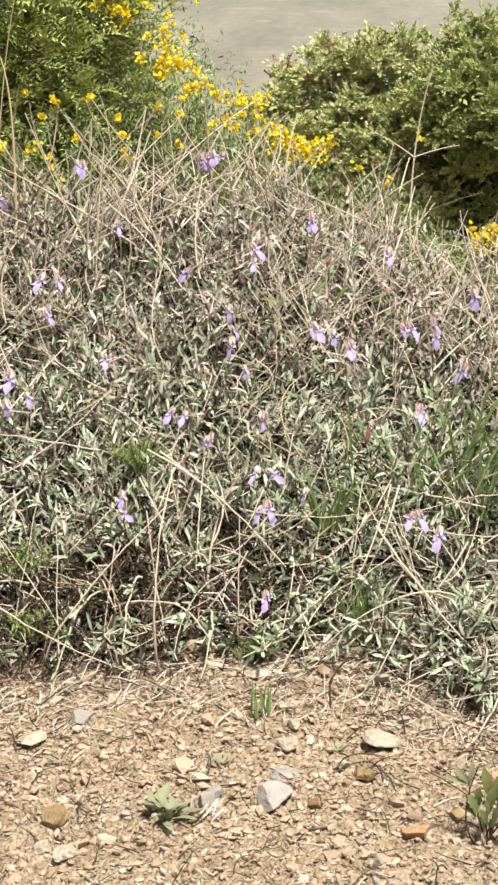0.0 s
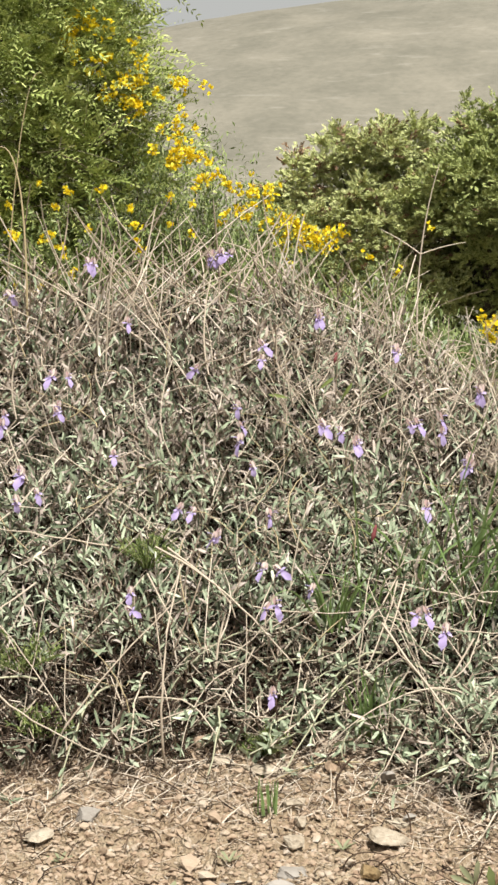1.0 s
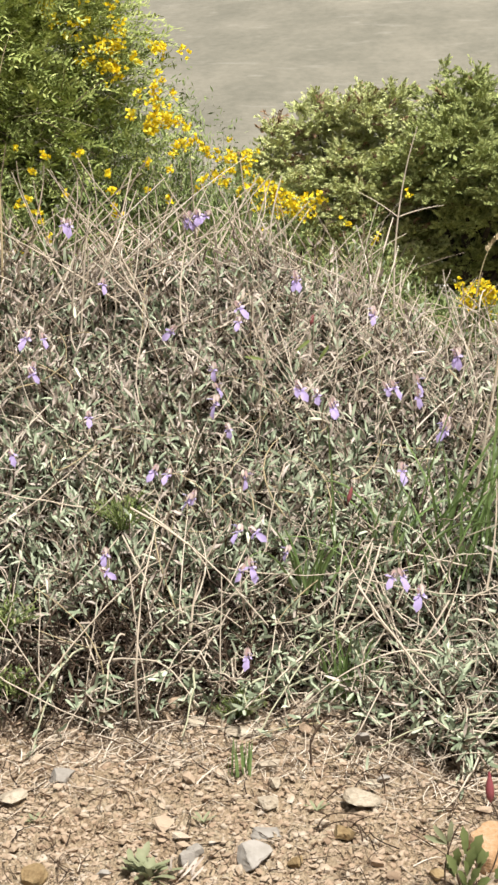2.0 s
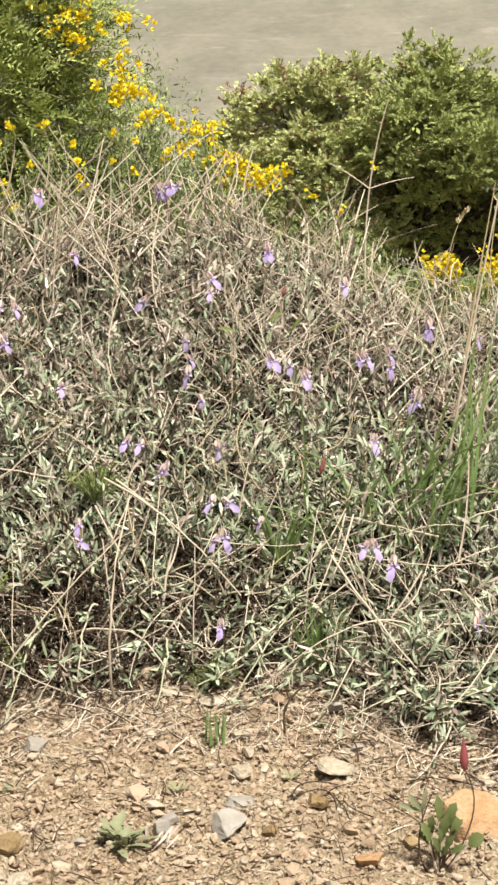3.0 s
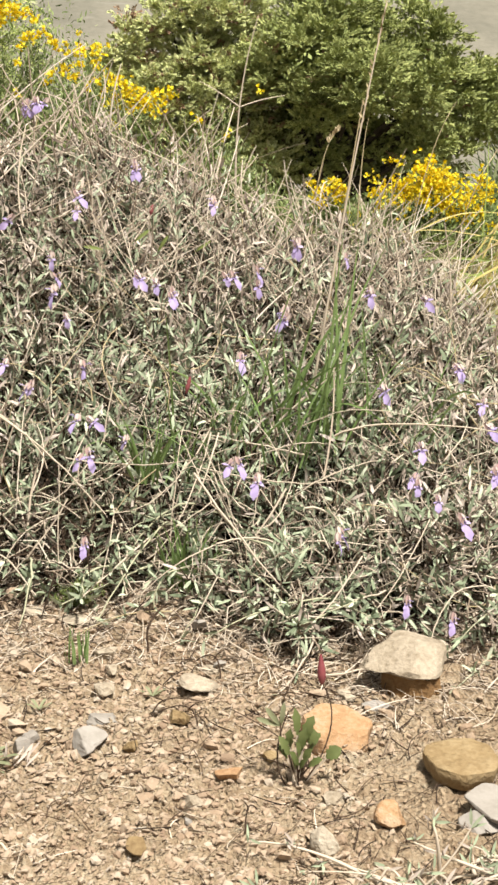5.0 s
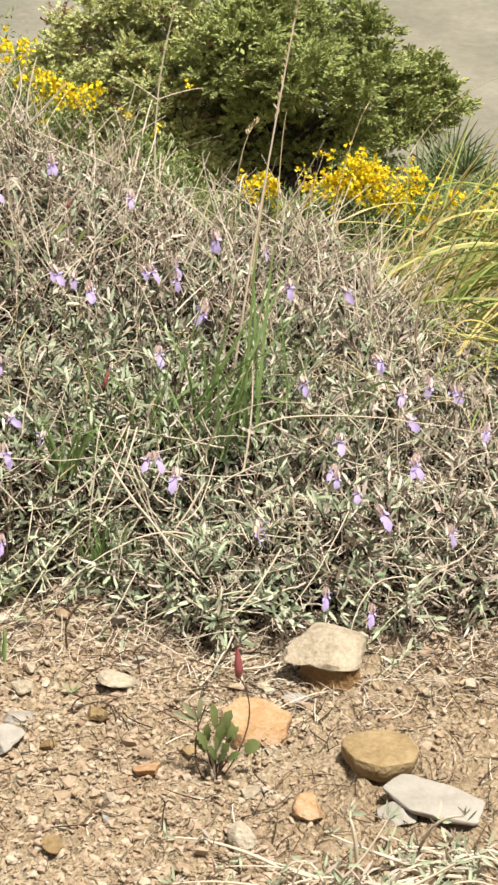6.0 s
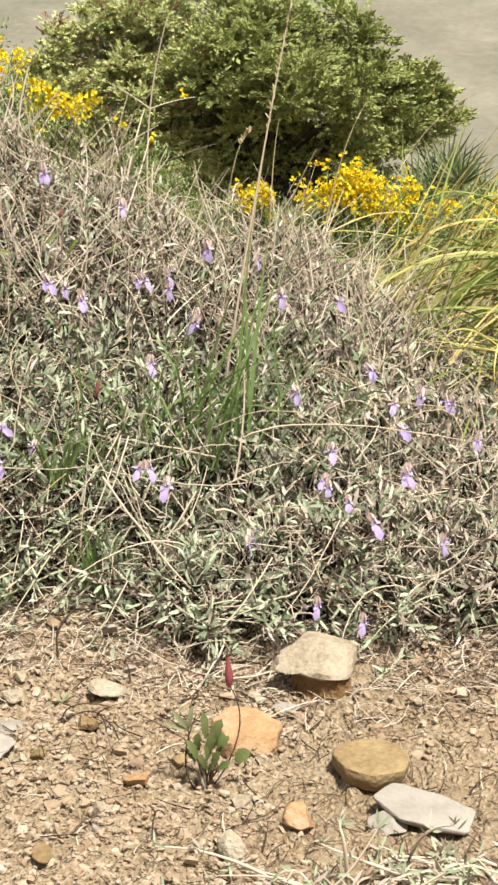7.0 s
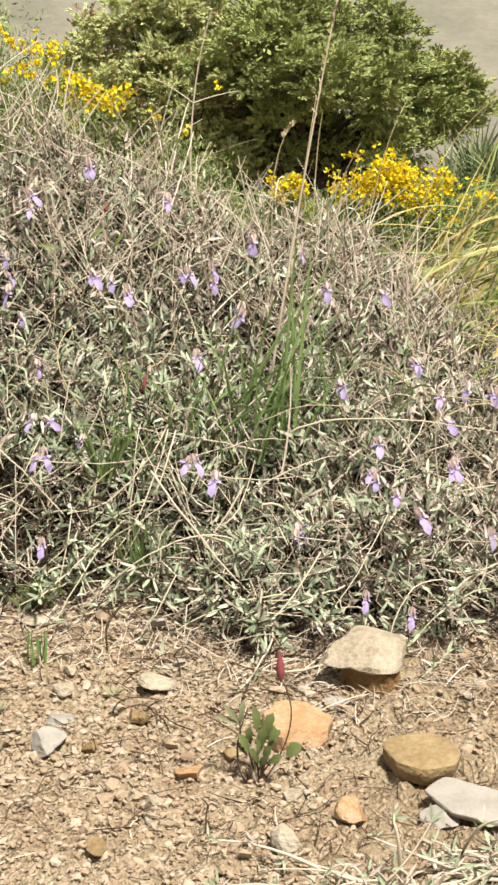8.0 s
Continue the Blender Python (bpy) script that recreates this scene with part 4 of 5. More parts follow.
for pts, rad in [
    ([(0.339, 2.80, 0.281), (0.451, 2.78, 0.304), (0.679, 2.80, 0.269)], .0017),
    ([(-0.203, 2.86, 0.33), (-0.098, 2.84, 0.247), (-0.01, 2.82, 0.155)], .0020),
    ([(-0.382, 2.76, 0.005), (-0.331, 2.74, 0.113), (-0.188, 2.78, 0.264)], .0020),
    ([(-0.201, 2.73, 0.02), (-0.202, 2.70, 0.163), (-0.177, 2.78, 0.322)], .0022),
    ([(-0.46, 2.74, 0.159), (-0.41, 2.72, 0.104), (-0.246, 2.72, 0.022)], .0018),
    ([(0.123, 2.70, 0.251), (0.222, 2.64, 0.126), (0.324, 2.60, 0.025)], .0019),
    ([(-0.215, 2.78, 0.35), (-0.13, 2.78, 0.293), (-0.096, 2.78, 0.239)], .0018),
]:
    fallen(pts, rad)
for i in range(64):
    x = rng.uniform(-.60, .30) if i < 44 else rng.uniform(.15, .85)
    y = float(shrub_edge(x)) + (.34 * rng.random() ** 1.4 if i < 44 else .42 * rng.random())
    a, span = rng.uniform(0, 2 * np.pi), rng.uniform(.05, .15)
    pts = []
    for q in (-1, 0, 1):
        px, py = x + q * span * math.cos(a), y + q * span * .45 * math.sin(a) + (q == 0) * rng.uniform(-.06, .02)
        lift = rng.uniform(-.045, .012) + .04 * q * math.sin(a) + (q == 0) * rng.normal() * .03
        pts.append((px, py, max(float(canopy(px, py)) + lift, float(land(px, py)) + .006)))
    fallen(pts, rng.uniform(.0008, .0016))

# many thinner dry stalks standing along the crest
n = 230
x = -0.9 + 1.9 * rng.random(n) ** 1.1
y = 3.6 - 0.85 * rng.random(n) ** 2.2
base = np.stack([x, y, canopy(x, y) - .05], -1)
H = .07 + .12 * rng.random(n) ** 2
tall = (rng.random(n) < .08) & (x < .1)
H = np.where(tall, H + .03 + .06 * rng.random(n), H)
y = np.where(tall, 3.42 + .2 * rng.random(n), y)
base = np.stack([x, y, canopy(x, y) - .05], -1)
tip = base + np.stack([rng.normal(size=n) * .075, rng.normal(size=n) * .05, H], -1)
mid = (base + tip) / 2 + rng.normal(size=(n, 3)) * .02
standing = [tubes(arcs(base, mid, tip, 6), rng.uniform(.0011, .0023, n)[:, None] * np.linspace(1, .5, 6)[None])]


# short stiff stalks that stand up along the crest
n = 330
x, y = rng.uniform(-.05, .66, n), rng.uniform(3.25, 3.60, n)
base = np.stack([x, y, canopy(x, y) - .06], -1)
tip = base + np.stack([rng.normal(size=n) * .085 + .015, rng.normal(size=n) * .04, rng.uniform(.05, .15, n)], -1)
mid = (base + tip) / 2 + rng.normal(size=(n, 3)) * .01
standing.append(tubes(arcs(base, mid, tip, 6), rng.uniform(.0007, .0017, n)[:, None] * np.linspace(1, .45, 6)[None]))
tagged(put("dry_grass", mesh_of("dry_grass", *joined(standing), M_STEM)), "thin dry grass stalks standing among the shrubs", "dry grass", kind="stuff")


# a stand of taller bleached stalks on the crest beside the green tree
n = 95
r = np.random.default_rng(733)
x = r.uniform(-0.66, -0.10, n)
y = r.uniform(3.42, 3.62, n)
base = np.stack([x, y, canopy(x, y) - .06], -1)
tip = base + np.stack([r.normal(size=n) * .11, r.normal(size=n) * .05, .09 + .15 * r.random(n) ** 1.6], -1)
mid = (base + tip) / 2 + r.normal(size=(n, 3)) * .02
tagged(put("bleached_grass", mesh_of("bleached_grass", *tubes(arcs(base, mid, tip, 6), r.uniform(.0012, .0026, n)[:, None] * np.linspace(1, .5, 6)[None]), M_STEM)), "taller bleached grass stalks on the crest", "dry grass", kind="stuff")


# ---- green grass and small herbs ----
def grass_tuft(name, x, y, z, count, length, fan, width, material, label, lean=(0, 0, 0), kind_of="grass", down=.25, roots=.012):
    a = rng.uniform(0, 2 * np.pi, count)
    rad = rng.random(count) ** .6 * fan
    L = length * rng.uniform(.55, 1.1, count)
    A = np.stack([rng.normal(size=count) * roots, rng.normal(size=count) * roots * .7, 0 * a], -1)
    out = np.stack([np.cos(a) * rad + lean[0], np.sin(a) * rad * .8 + lean[1], np.full(count, 1.0) + lean[2]], -1)
    out = unit(out)
    T = A + out * L[:, None]
    M = A + out * (L * .55)[:, None] + np.array([0, 0, 1.0]) * (L * .14)[:, None]
    T[:, 2] -= down * L * rad
    root = thing(name, (x, y, z), label, kind_of)
    w = width * rng.uniform(.7, 1.2, count)[:, None] * np.array([.7, 1, 1, .9, .7, .45, .08])[None]
    lines = arcs(A, M, T, 7)
    for j in range(count):
        put("blade", mesh_of("blade", *strips(lines[j:j + 1], w[j:j + 1]), material), root)
    return root


grass_tuft("grass_tuft", 0.22, 3.02, float(canopy(.22, 3.02)) - .13, 28, .32, 1.0, .0048, M_GRASS, "fresh green grass tuft among the grey shrubs", lean=(.35, -.2, 0), roots=.05)
grass_tuft("grass_tuft", 0.31, 3.0, float(canopy(.31, 3.0)) - .10, 17, .38, .5, .0046, M_GRASS, "tall green grass blades among the grey shrubs", lean=(.22, 0, 0), roots=.045)
grass_tuft("grass_tuft", 0.42, 3.05, float(canopy(.42, 3.05)) - .11, 20, .30, 1.1, .0044, M_GRASS, "thin green grass blades among the grey shrubs", lean=(-.1, -.3, 0), roots=.06)
grass_tuft("grass_tuft", 0.20, 2.93, float(canopy(.20, 2.93)) - .10, 18, .26, 1.1, .0044, M_GRASS, "thin green grass blades among the grey shrubs", lean=(.1, -.4, 0), roots=.06)
grass_tuft("grass_tuft", 0.05, 2.93, float(canopy(.05, 2.93)) - .08, 22, .15, .6, .0045, M_GRASS, "small green grass tuft among the shrubs", lean=(.2, -.2, 0))
grass_tuft("grass_tuft", 0.11, 2.79, float(land(.11, 2.79)), 40, .13, .6, .0035, M_GRASS, "dark green grass tuft in the hollow under the shrubs", lean=(.1, -.2, 0))
grass_tuft("grass_tuft", -0.045, 2.58, float(land(-.045, 2.58)) - .002, 14, .062, .16, .0034, M_GRASS, "short upright green tuft on the bare soil", roots=.008)


def herb(x, y, z, size, count, material, label, leaf=.014, slim=.28):
    """A low clump of many fine leaves on short stems."""
    r = np.random.default_rng(int(1e4 * (x + 3)))
    m = max(10, count // 12)
    a = r.uniform(0, 2 * np.pi, m)
    ray = np.sqrt(r.random(m)) * size
    T = np.stack([ray * np.cos(a), ray * np.sin(a) * .7, size * r.uniform(.5, 1.0, m) * (1 - .4 * (ray / size) ** 2)], -1)
    lines = arcs(T * np.array([.15, .15, 0]), T * np.array([.5, .5, .6]), T, 6)
    root = thing("herb", (x, y, z), label, "herb")
    tagged(put("stem_tangle", mesh_of("stem_tangle", *tubes(lines, np.full((m, 6), .0009)), material), root), kind="stuff")
    per = 12
    s = r.uniform(.25, 1, (m, per)) * 5
    i0 = np.clip(s.astype(int), 0, 4)
    w = (s - i0)[..., None]
    P = lines[np.arange(m)[:, None], i0] * (1 - w) + lines[np.arange(m)[:, None], i0 + 1] * w
    P = P.reshape(-1, 3)
    way = r.normal(size=P.shape) + np.array([0, -.2, .8])
    L = leaf * r.uniform(.6, 1.2, len(P))
    tagged(put("foliage", mesh_of("foliage", *leaves(P, way, np.tile([0, -.3, 1.0], (len(P), 1)), L, L * slim), material), root), kind="stuff")


for x, y, lift, size, label in [
    (-.25, 3.02, -.05, .07, "bright green needle-leaved herb among the shrubs"), (-.44, 2.86, -.06, .08, "green fine-leaved herb low in the shrubs"),
    (-.40, 2.80, -.05, .06, "green fine-leaved herb low in the shrubs"), (-.05, 2.76, -.04, .05, "low green herb at the foot of the shrubs"),
]:
    herb(x, y, max(float(canopy(x, y)) + lift, float(land(x, y)) - .002), size, 420, M_GREEN, label, leaf=.011, slim=.2)


def broad_leaf(bm_list, base, way, up, L, W, ruffle=0.12):
    """A larger leaf with a keel and a wavy edge."""
    k = 8
    s = np.linspace(0, 1, k)
    prof = (s ** .75 * (1 - s) ** .5) / .63 * W / 2
    prof[0] = W * .06
    way, up = unit(np.array(way, float)), np.array(up, float)
    side = unit(np.cross(way, up))
    top = np.cross(side, way)
    c = np.array(base) + way * (s * L)[:, None] + top * (-(s ** 2) * L * .25)[:, None]
    e = 1 + ruffle * np.sin(s * 19 + rng.uniform(0, 6))
    l = c - side * (prof * e)[:, None] + top * (prof * .35 + ruffle * W * .15 * np.sin(s * 23))[:, None]
    r_ = c + side * (prof * e)[:, None] + top * (prof * .35 + ruffle * W * .15 * np.cos(s * 21))[:, None]
    v = np.stack([l, c, r_], 1).reshape(-1, 3)
    i = np.arange(k - 1)[:, None] * 3
    j = np.arange(2)[None]
    f = np.stack([i + j, i + j + 1, i + 4 + j, i + 3 + j], -1).reshape(-1, 4)
    bm_list.append((v, f))


# the small plant with one closed crimson bud
bx, by = 0.249, 2.236
bz = float(land(bx, by - .01)) - .002
budding = thing("budding_plant", (bx - .006, by, bz), "small herb with sage-green leaves and one closed crimson bud", "herb")
def stalked_leaf(parent, base, way, up, stalk_len, L, W, material, name="leaf"):
    """A leaf on its own stalk."""
    way = unit(np.array(way, float))
    base = np.array(base, float)
    mid = base + way * stalk_len + np.array([0, 0, .15 * stalk_len])
    one = []
    broad_leaf(one, mid, way + np.array([0, -.1, -.15]), up, L * .76, W * 1.02, ruffle=.2)
    st = strips(arcs(base[None], (base * .5 + mid * .5 + (0, 0, .004))[None], mid[None], 6), np.full((1, 6), .0022), side=np.array([[[0, -1.0, .2]]]))
    blade = put(name, mesh_of(name, *one[0], material), parent)
    put("leaf_stalk", mesh_of("leaf_stalk", *st, M_STEM_DARK if rng.random() < .6 else M_STEM), blade)
    return blade


UPPER_LEAVES = [((.16, -.10, 1.0), (-.5, -.8, .2), .062, .048, .021), ((-.22, -.1, .8), (.5, -.8, .3), .046, .038, .016), ((.48, -.15, .60), (-.3, -.8, .5), .052, .030, .026), ((-.02, 0, 1.0), (.3, -1, .1), .070, .046, .015),
                         ((.06, -.1, 1.0), (-.6, -1, .1), .050, .042, .018), ((.34, -.3, .62), (.2, -.6, .8), .038, .030, .016), ((-.12, -.3, .8), (.5, -.7, .6), .036, .034, .014),
                         ((.30, .1, .9), (-.7, -.8, .3), .048, .034, .015), ((-.3, .1, .75), (.6, -.7, .2), .040, .030, .012)]
LOWER_LEAVES = [((.10, -.35, .7), (-.4, -.6, .6), .030, .028, .013),
                         ((.02, -.2, .9), (.8, -.6, .2), .040, .034, .017), ((.18, -.25, .9), (-.8, -.5, .2), .036, .032, .018), ((-.1, -.1, .9), (-.5, -.8, .2), .054, .032, .016), ((.24, 0, .8), (.3, -.9, .2), .060, .026, .020), ((-.06, -.2, .8), (.1, -.7, .7), .026, .026, .012)]
for way, up, S, L, W in UPPER_LEAVES + LOWER_LEAVES:
    stalked_leaf(budding, (rng.normal() * .003, rng.normal() * .003, .004), way, up, S * .85, L, W, M_BUDLEAF)


def shoot(parent, pts, radius, material, name="stem", k=10):
    A, B, C = (np.array(p, float) for p in pts)
    return put(name, mesh_of(name, *tubes(arcs(A[None], (2 * B - (A + C) / 2)[None], C[None], k), (radius * np.linspace(1.1, .7, k))[None], 5), material), parent)


shoot(budding, [(.01, 0, .01), (.042, .005, .080), (.030, .005, .140)], .0011, M_STEM_DARK, "bud_stalk")
shoot(budding, [(-.012, 0, .0), (-.026, .0, .045), (-.012, 0, .105)], .0012, M_STEM_DARK)
shoot(budding, [(-.012, 0, .06), (-.045, .0, .085), (-.085, .01, .105)], .0009, M_STEM_DARK)
shoot(budding, [(-.018, 0, .05), (-.022, .0, .10), (-.010, .01, .135)], .0009, M_STEM_DARK)
bud_lines = np.array([(0.030 - .002 * s, .005, .138 + .040 * s) for s in np.linspace(0, 1, 9)])
put("bud", mesh_of("bud", *tubes(bud_lines[None], np.array([[.0016, .0042, .0054, .0056, .0051, .0043, .0033, .0023, .0009]]), 10), M_CRIMSON), budding, "closed crimson bud")
for way in ((-.5, -.3, .75), (-.8, -.2, .35), (.1, -.3, .9)):
    one = []
    broad_leaf(one, (-.022, 0, .085), way, (0, -1, .3), .032, .010)
    put("upper_leaf", mesh_of("upper_leaf", *one[0], M_SAGE), budding)

# crimson buds and red leaf among the shrubs
for x, y, s in ((0.062, 3.40, .020), (0.117, 3.02, .028)):
    z = float(canopy(x, y))
    ob = put("crimson_bud", mesh_of("crimson_bud", *tubes(np.array([[(.25 * s * q, -.02, s * q) for q in np.linspace(0, 1, 8)]]), np.array([[.001, .0022, .0036, .0040, .0030, .0034, .0022, .0008]]), 8), M_CRIMSON))
    ob.location = (x, y - .02, z - .005)
    tagged(ob, "closed crimson bud among grey leaves", "bud", "crimson buds")
for x, y in ((.035, 3.33), (.075, 3.33), (.14, 3.36), (-.02, 3.30)):
    one = []
    broad_leaf(one, (0, 0, 0), (rng.normal() * .8, -.3, .6), (0, -1, .4), .034, .009)
    ob = put("green_leaf", mesh_of("green_leaf", *one[0], M_GREEN))
    ob.location = (x, y - .03, float(canopy(x, y)) - .01)
    tagged(ob, "fresh green leaf showing through the grey shrub", "leaf", "green leaves in the shrubs")

# the grey rosette on bare soil
rx, ry = -0.165, 2.315
rosette = thing("rosette", (rx, ry, float(land(rx, ry))), "grey-green leaf rosette on the bare soil", "herb")
for i in range(36):
    a = i * 2.4 + rng.normal() * .2
    e = rng.uniform(.2, 2.0)
    one = []
    start = (rng.normal() * .008, rng.normal() * .008, .002)
    broad_leaf(one, start, (math.cos(a), math.sin(a), e), (-math.cos(a) * .5, -math.sin(a) * .5, 1), rng.uniform(.026, .046), rng.uniform(.011, .017), ruffle=.10)
    put("leaf", mesh_of("leaf", *one[0], M_SAGE), rosette)
for i in range(9):
    one = []
    broad_leaf(one, (.045 + rng.normal() * .012, rng.normal() * .012, .003), (.6 + rng.normal() * .5, rng.normal() * .4, .8), (0, -.8, .5), rng.uniform(.022, .036), .0045, ruffle=.04)
    put("dry_leaf", mesh_of("dry_leaf", *one[0], M_GERM_PALE), rosette, "dry pale leaf")


for i, (x, y) in enumerate(((-.095, 2.45), (.06, 2.47), (-.33, 2.47))):
    small = thing("seedling", (x, y, float(land(x, y))), "tiny grey-green seedling on the soil", "seedling", "seedlings")
    for j in range(6):
        a = j * 1.1 + i
        one = []
        broad_leaf(one, (0, 0, .001), (math.cos(a), math.sin(a), .9), (0, 0, 1), .022, .007, ruffle=.03)
        put("leaf", mesh_of("leaf", *one[0], M_SAGE), small)

# the dark forked twig standing in the soil
twig = thing("twig", (0.055, 2.588, float(land(.055, 2.588))), "dark brown forked twig standing in the soil", "twig")
shoot(twig, [(0, 0, -.003), (-.002, 0, .022), (-.001, 0, .04)], .0018, M_STEM_DARK)
shoot(twig, [(-.001, 0, .036), (.008, 0, .055), (.024, 0, .072)], .0022, M_STEM_DARK, "fork")
shoot(twig, [(.006, 0, .055), (.002, 0, .064), (.004, 0, .076)], .0014, M_STEM_DARK, "fork")
for x, y, dx, dz in ((.155, 2.50, -.02, .03), (.06, 2.40, .04, .025), (.12, 2.37, -.03, .03), (.17, 2.1, .01, .03), (.10, 2.56, .05, .006)):
    t2 = thing("twig", (x, y, float(land(x, y))), "thin brown twig lying on the soil", "twig", "twigs on the soil")
    shoot(t2, [(0, 0, .001), (dx * .4, .01, dz), (dx * 1.6, .03, dz * .6)], .0012, M_STEM_DARK)
    shoot(t2, [(dx * .4, .01, dz * .9), (dx * .1, .0, dz * 1.3), (-dx * .5, .0, dz * 1.5)], .0009, M_STEM_DARK, "side_twig")

# dry roots showing on the soil
def dry_root(a, b, c, radius, material, label):
    lines = arcs(*(np.array([(*p, 0.0)]) for p in (a, (2 * b[0] - (a[0] + c[0]) / 2, 2 * b[1] - (a[1] + c[1]) / 2), c)), 12)
    lines[0, :, :2] += rng.normal(size=(12, 2)) * .0025
    lines[0, :, 2] = land(lines[0, :, 0], lines[0, :, 1]) + radius * .9
    low = lines[0, 0].copy()
    ob = put("dry_root", mesh_of("dry_root", *tubes(lines - low, (radius * np.linspace(1.1, .5, 12))[None], 6), material))
    ob.location = low
    tagged(ob, label, "root", "dry roots on the soil")


dry_root((-0.152, 2.151), (-0.126, 2.125), (-0.097, 2.095), .0026, M_STEM, "pale curved dry root on the soil")
dry_root((0.024, 2.265), (0.071, 2.243), (0.103, 2.193), .0016, M_STEM_DARK, "thin brown root on the soil")

# the straggling grey sprig nearest the path
spx, spy = 0.40, 1.985
sprig = thing("straggling_sprig", (spx, spy, float(land(spx, spy))), "straggling pale woody sprig with sparse grey-green leaves", "shrub")
r = np.random.default_rng(77)
m = 84
A = np.stack([.27 - .37 * r.random(m) ** 1.1, r.uniform(-.09, .03, m), np.full(m, .003)], -1)
ang = r.uniform(-.2, np.pi + .2, m)
L = r.uniform(.05, .17, m)
T = A + np.stack([np.cos(ang) * L, r.normal(size=m) * .045 - .02, np.abs(np.sin(ang)) * L * r.uniform(.05, .62, m)], -1)
C = (A + T) / 2 + r.normal(size=(m, 3)) * np.array([.03, .02, .022])
C[:, 2] = np.abs(C[:, 2]) + .012
lines = arcs(A, C, T, 9)
lines[..., 2] = np.maximum(lines[..., 2], land(lines[..., 0] + spx, lines[..., 1] + spy) - sprig.location.z + .003)
for j in range(m):
    put("branch", mesh_of("branch", *tubes(lines[j:j + 1], r.uniform(.0013, .0030) * np.linspace(1.1, .5, 9)[None], 5), M_STEM), sprig, "pale woody branch")
# upright tufts of narrow leaves at the branch tips
for j in range(m):
    for k in (8, 5)[:1 + j % 2]:
        tuft = lines[j, k]
        for q in range(r.integers(4, 8)):
            way = r.normal(size=(1, 3)) * np.array([.7, .5, .5]) + np.array([[0, -.1, .6]])
            ln = np.array([r.uniform(.010, .024)])
            put("leaf", mesh_of("leaf", *leaves(tuft[None] + r.normal(size=(1, 3)) * .003, way, np.array([[r.normal() * .6, -.8, .4]]), ln, ln * .20), M_GERM_PALE if r.random() < .3 else M_GERM), sprig)

# ---- the esparto clump beyond the shrubs ----
def esparto_clump(ex, ey, seed, greens, straws, size, label, leaning=False):
    """A fountain of long blades that rise, arch over and droop on all sides."""
    r = np.random.default_rng(seed)
    root = thing("esparto_clump", (ex, ey, float(land(ex, ey))), label, "grass clump", "esparto clumps beyond the shrubs")
    for name, n, mat in (("green_blade", greens, M_ESPARTO), ("straw_blade", straws, M_GOLD)):
        A = np.stack([r.normal(size=n) * .06, r.normal(size=n) * .06, r.uniform(0, .16, n)], -1) * size
        a = r.uniform(0, 2 * np.pi, n)
        reach = r.uniform(.35, .98, n) * size
        H = r.uniform(.20, .54, n) * size
        T = A + np.stack([np.cos(a) * reach, np.sin(a) * reach * .9, r.uniform(-.42, .24, n) * size], -1)
        M = A + np.stack([np.cos(a) * reach * .50, np.sin(a) * reach * .46, H], -1) + r.normal(size=(n, 3)) * .05
        if leaning:
            A = np.stack([r.uniform(-.20, .34, n), r.normal(size=n) * .07, r.uniform(0, .10, n)], -1)
            a = r.normal(size=n) * .5
            reach, rise = r.uniform(.15, .42, n), r.uniform(.16, .46, n)
            T = A + np.stack([np.cos(a) * reach, np.sin(a) * reach, rise], -1)
            M = A + np.stack([np.cos(a) * reach * .45, np.sin(a) * reach * .45, rise * .62], -1) + r.normal(size=(n, 3)) * .015
        w = r.uniform(.0034, .0088, n)[:, None] * (.75 if leaning else 1) * np.interp(np.linspace(0, 1, 15), [0, .4, .75, .9, 1], [1, 1, .7, .4, .06])[None] * size ** .5
        lines = arcs(A, M, T, 15)
        for k in range(n):
            put(name, mesh_of(name, *strips(lines[k:k + 1], w[k:k + 1]), mat), root)


esparto_clump(1.16, 3.72, 5, 210, 130, .80, "large esparto grass clump with arching green and straw blades")
esparto_clump(1.62, 4.70, 6, 170, 140, .80, "esparto clump with green and straw blades beyond the shrubs")
esparto_clump(.97, 3.40, 8, 100, 50, .50, "small esparto clump leaning over the grey shrubs")
esparto_clump(.82, 3.74, 9, 70, 100, .80, "leaning esparto clump, mostly dry gold stalks, behind the shrubs", leaning=True)


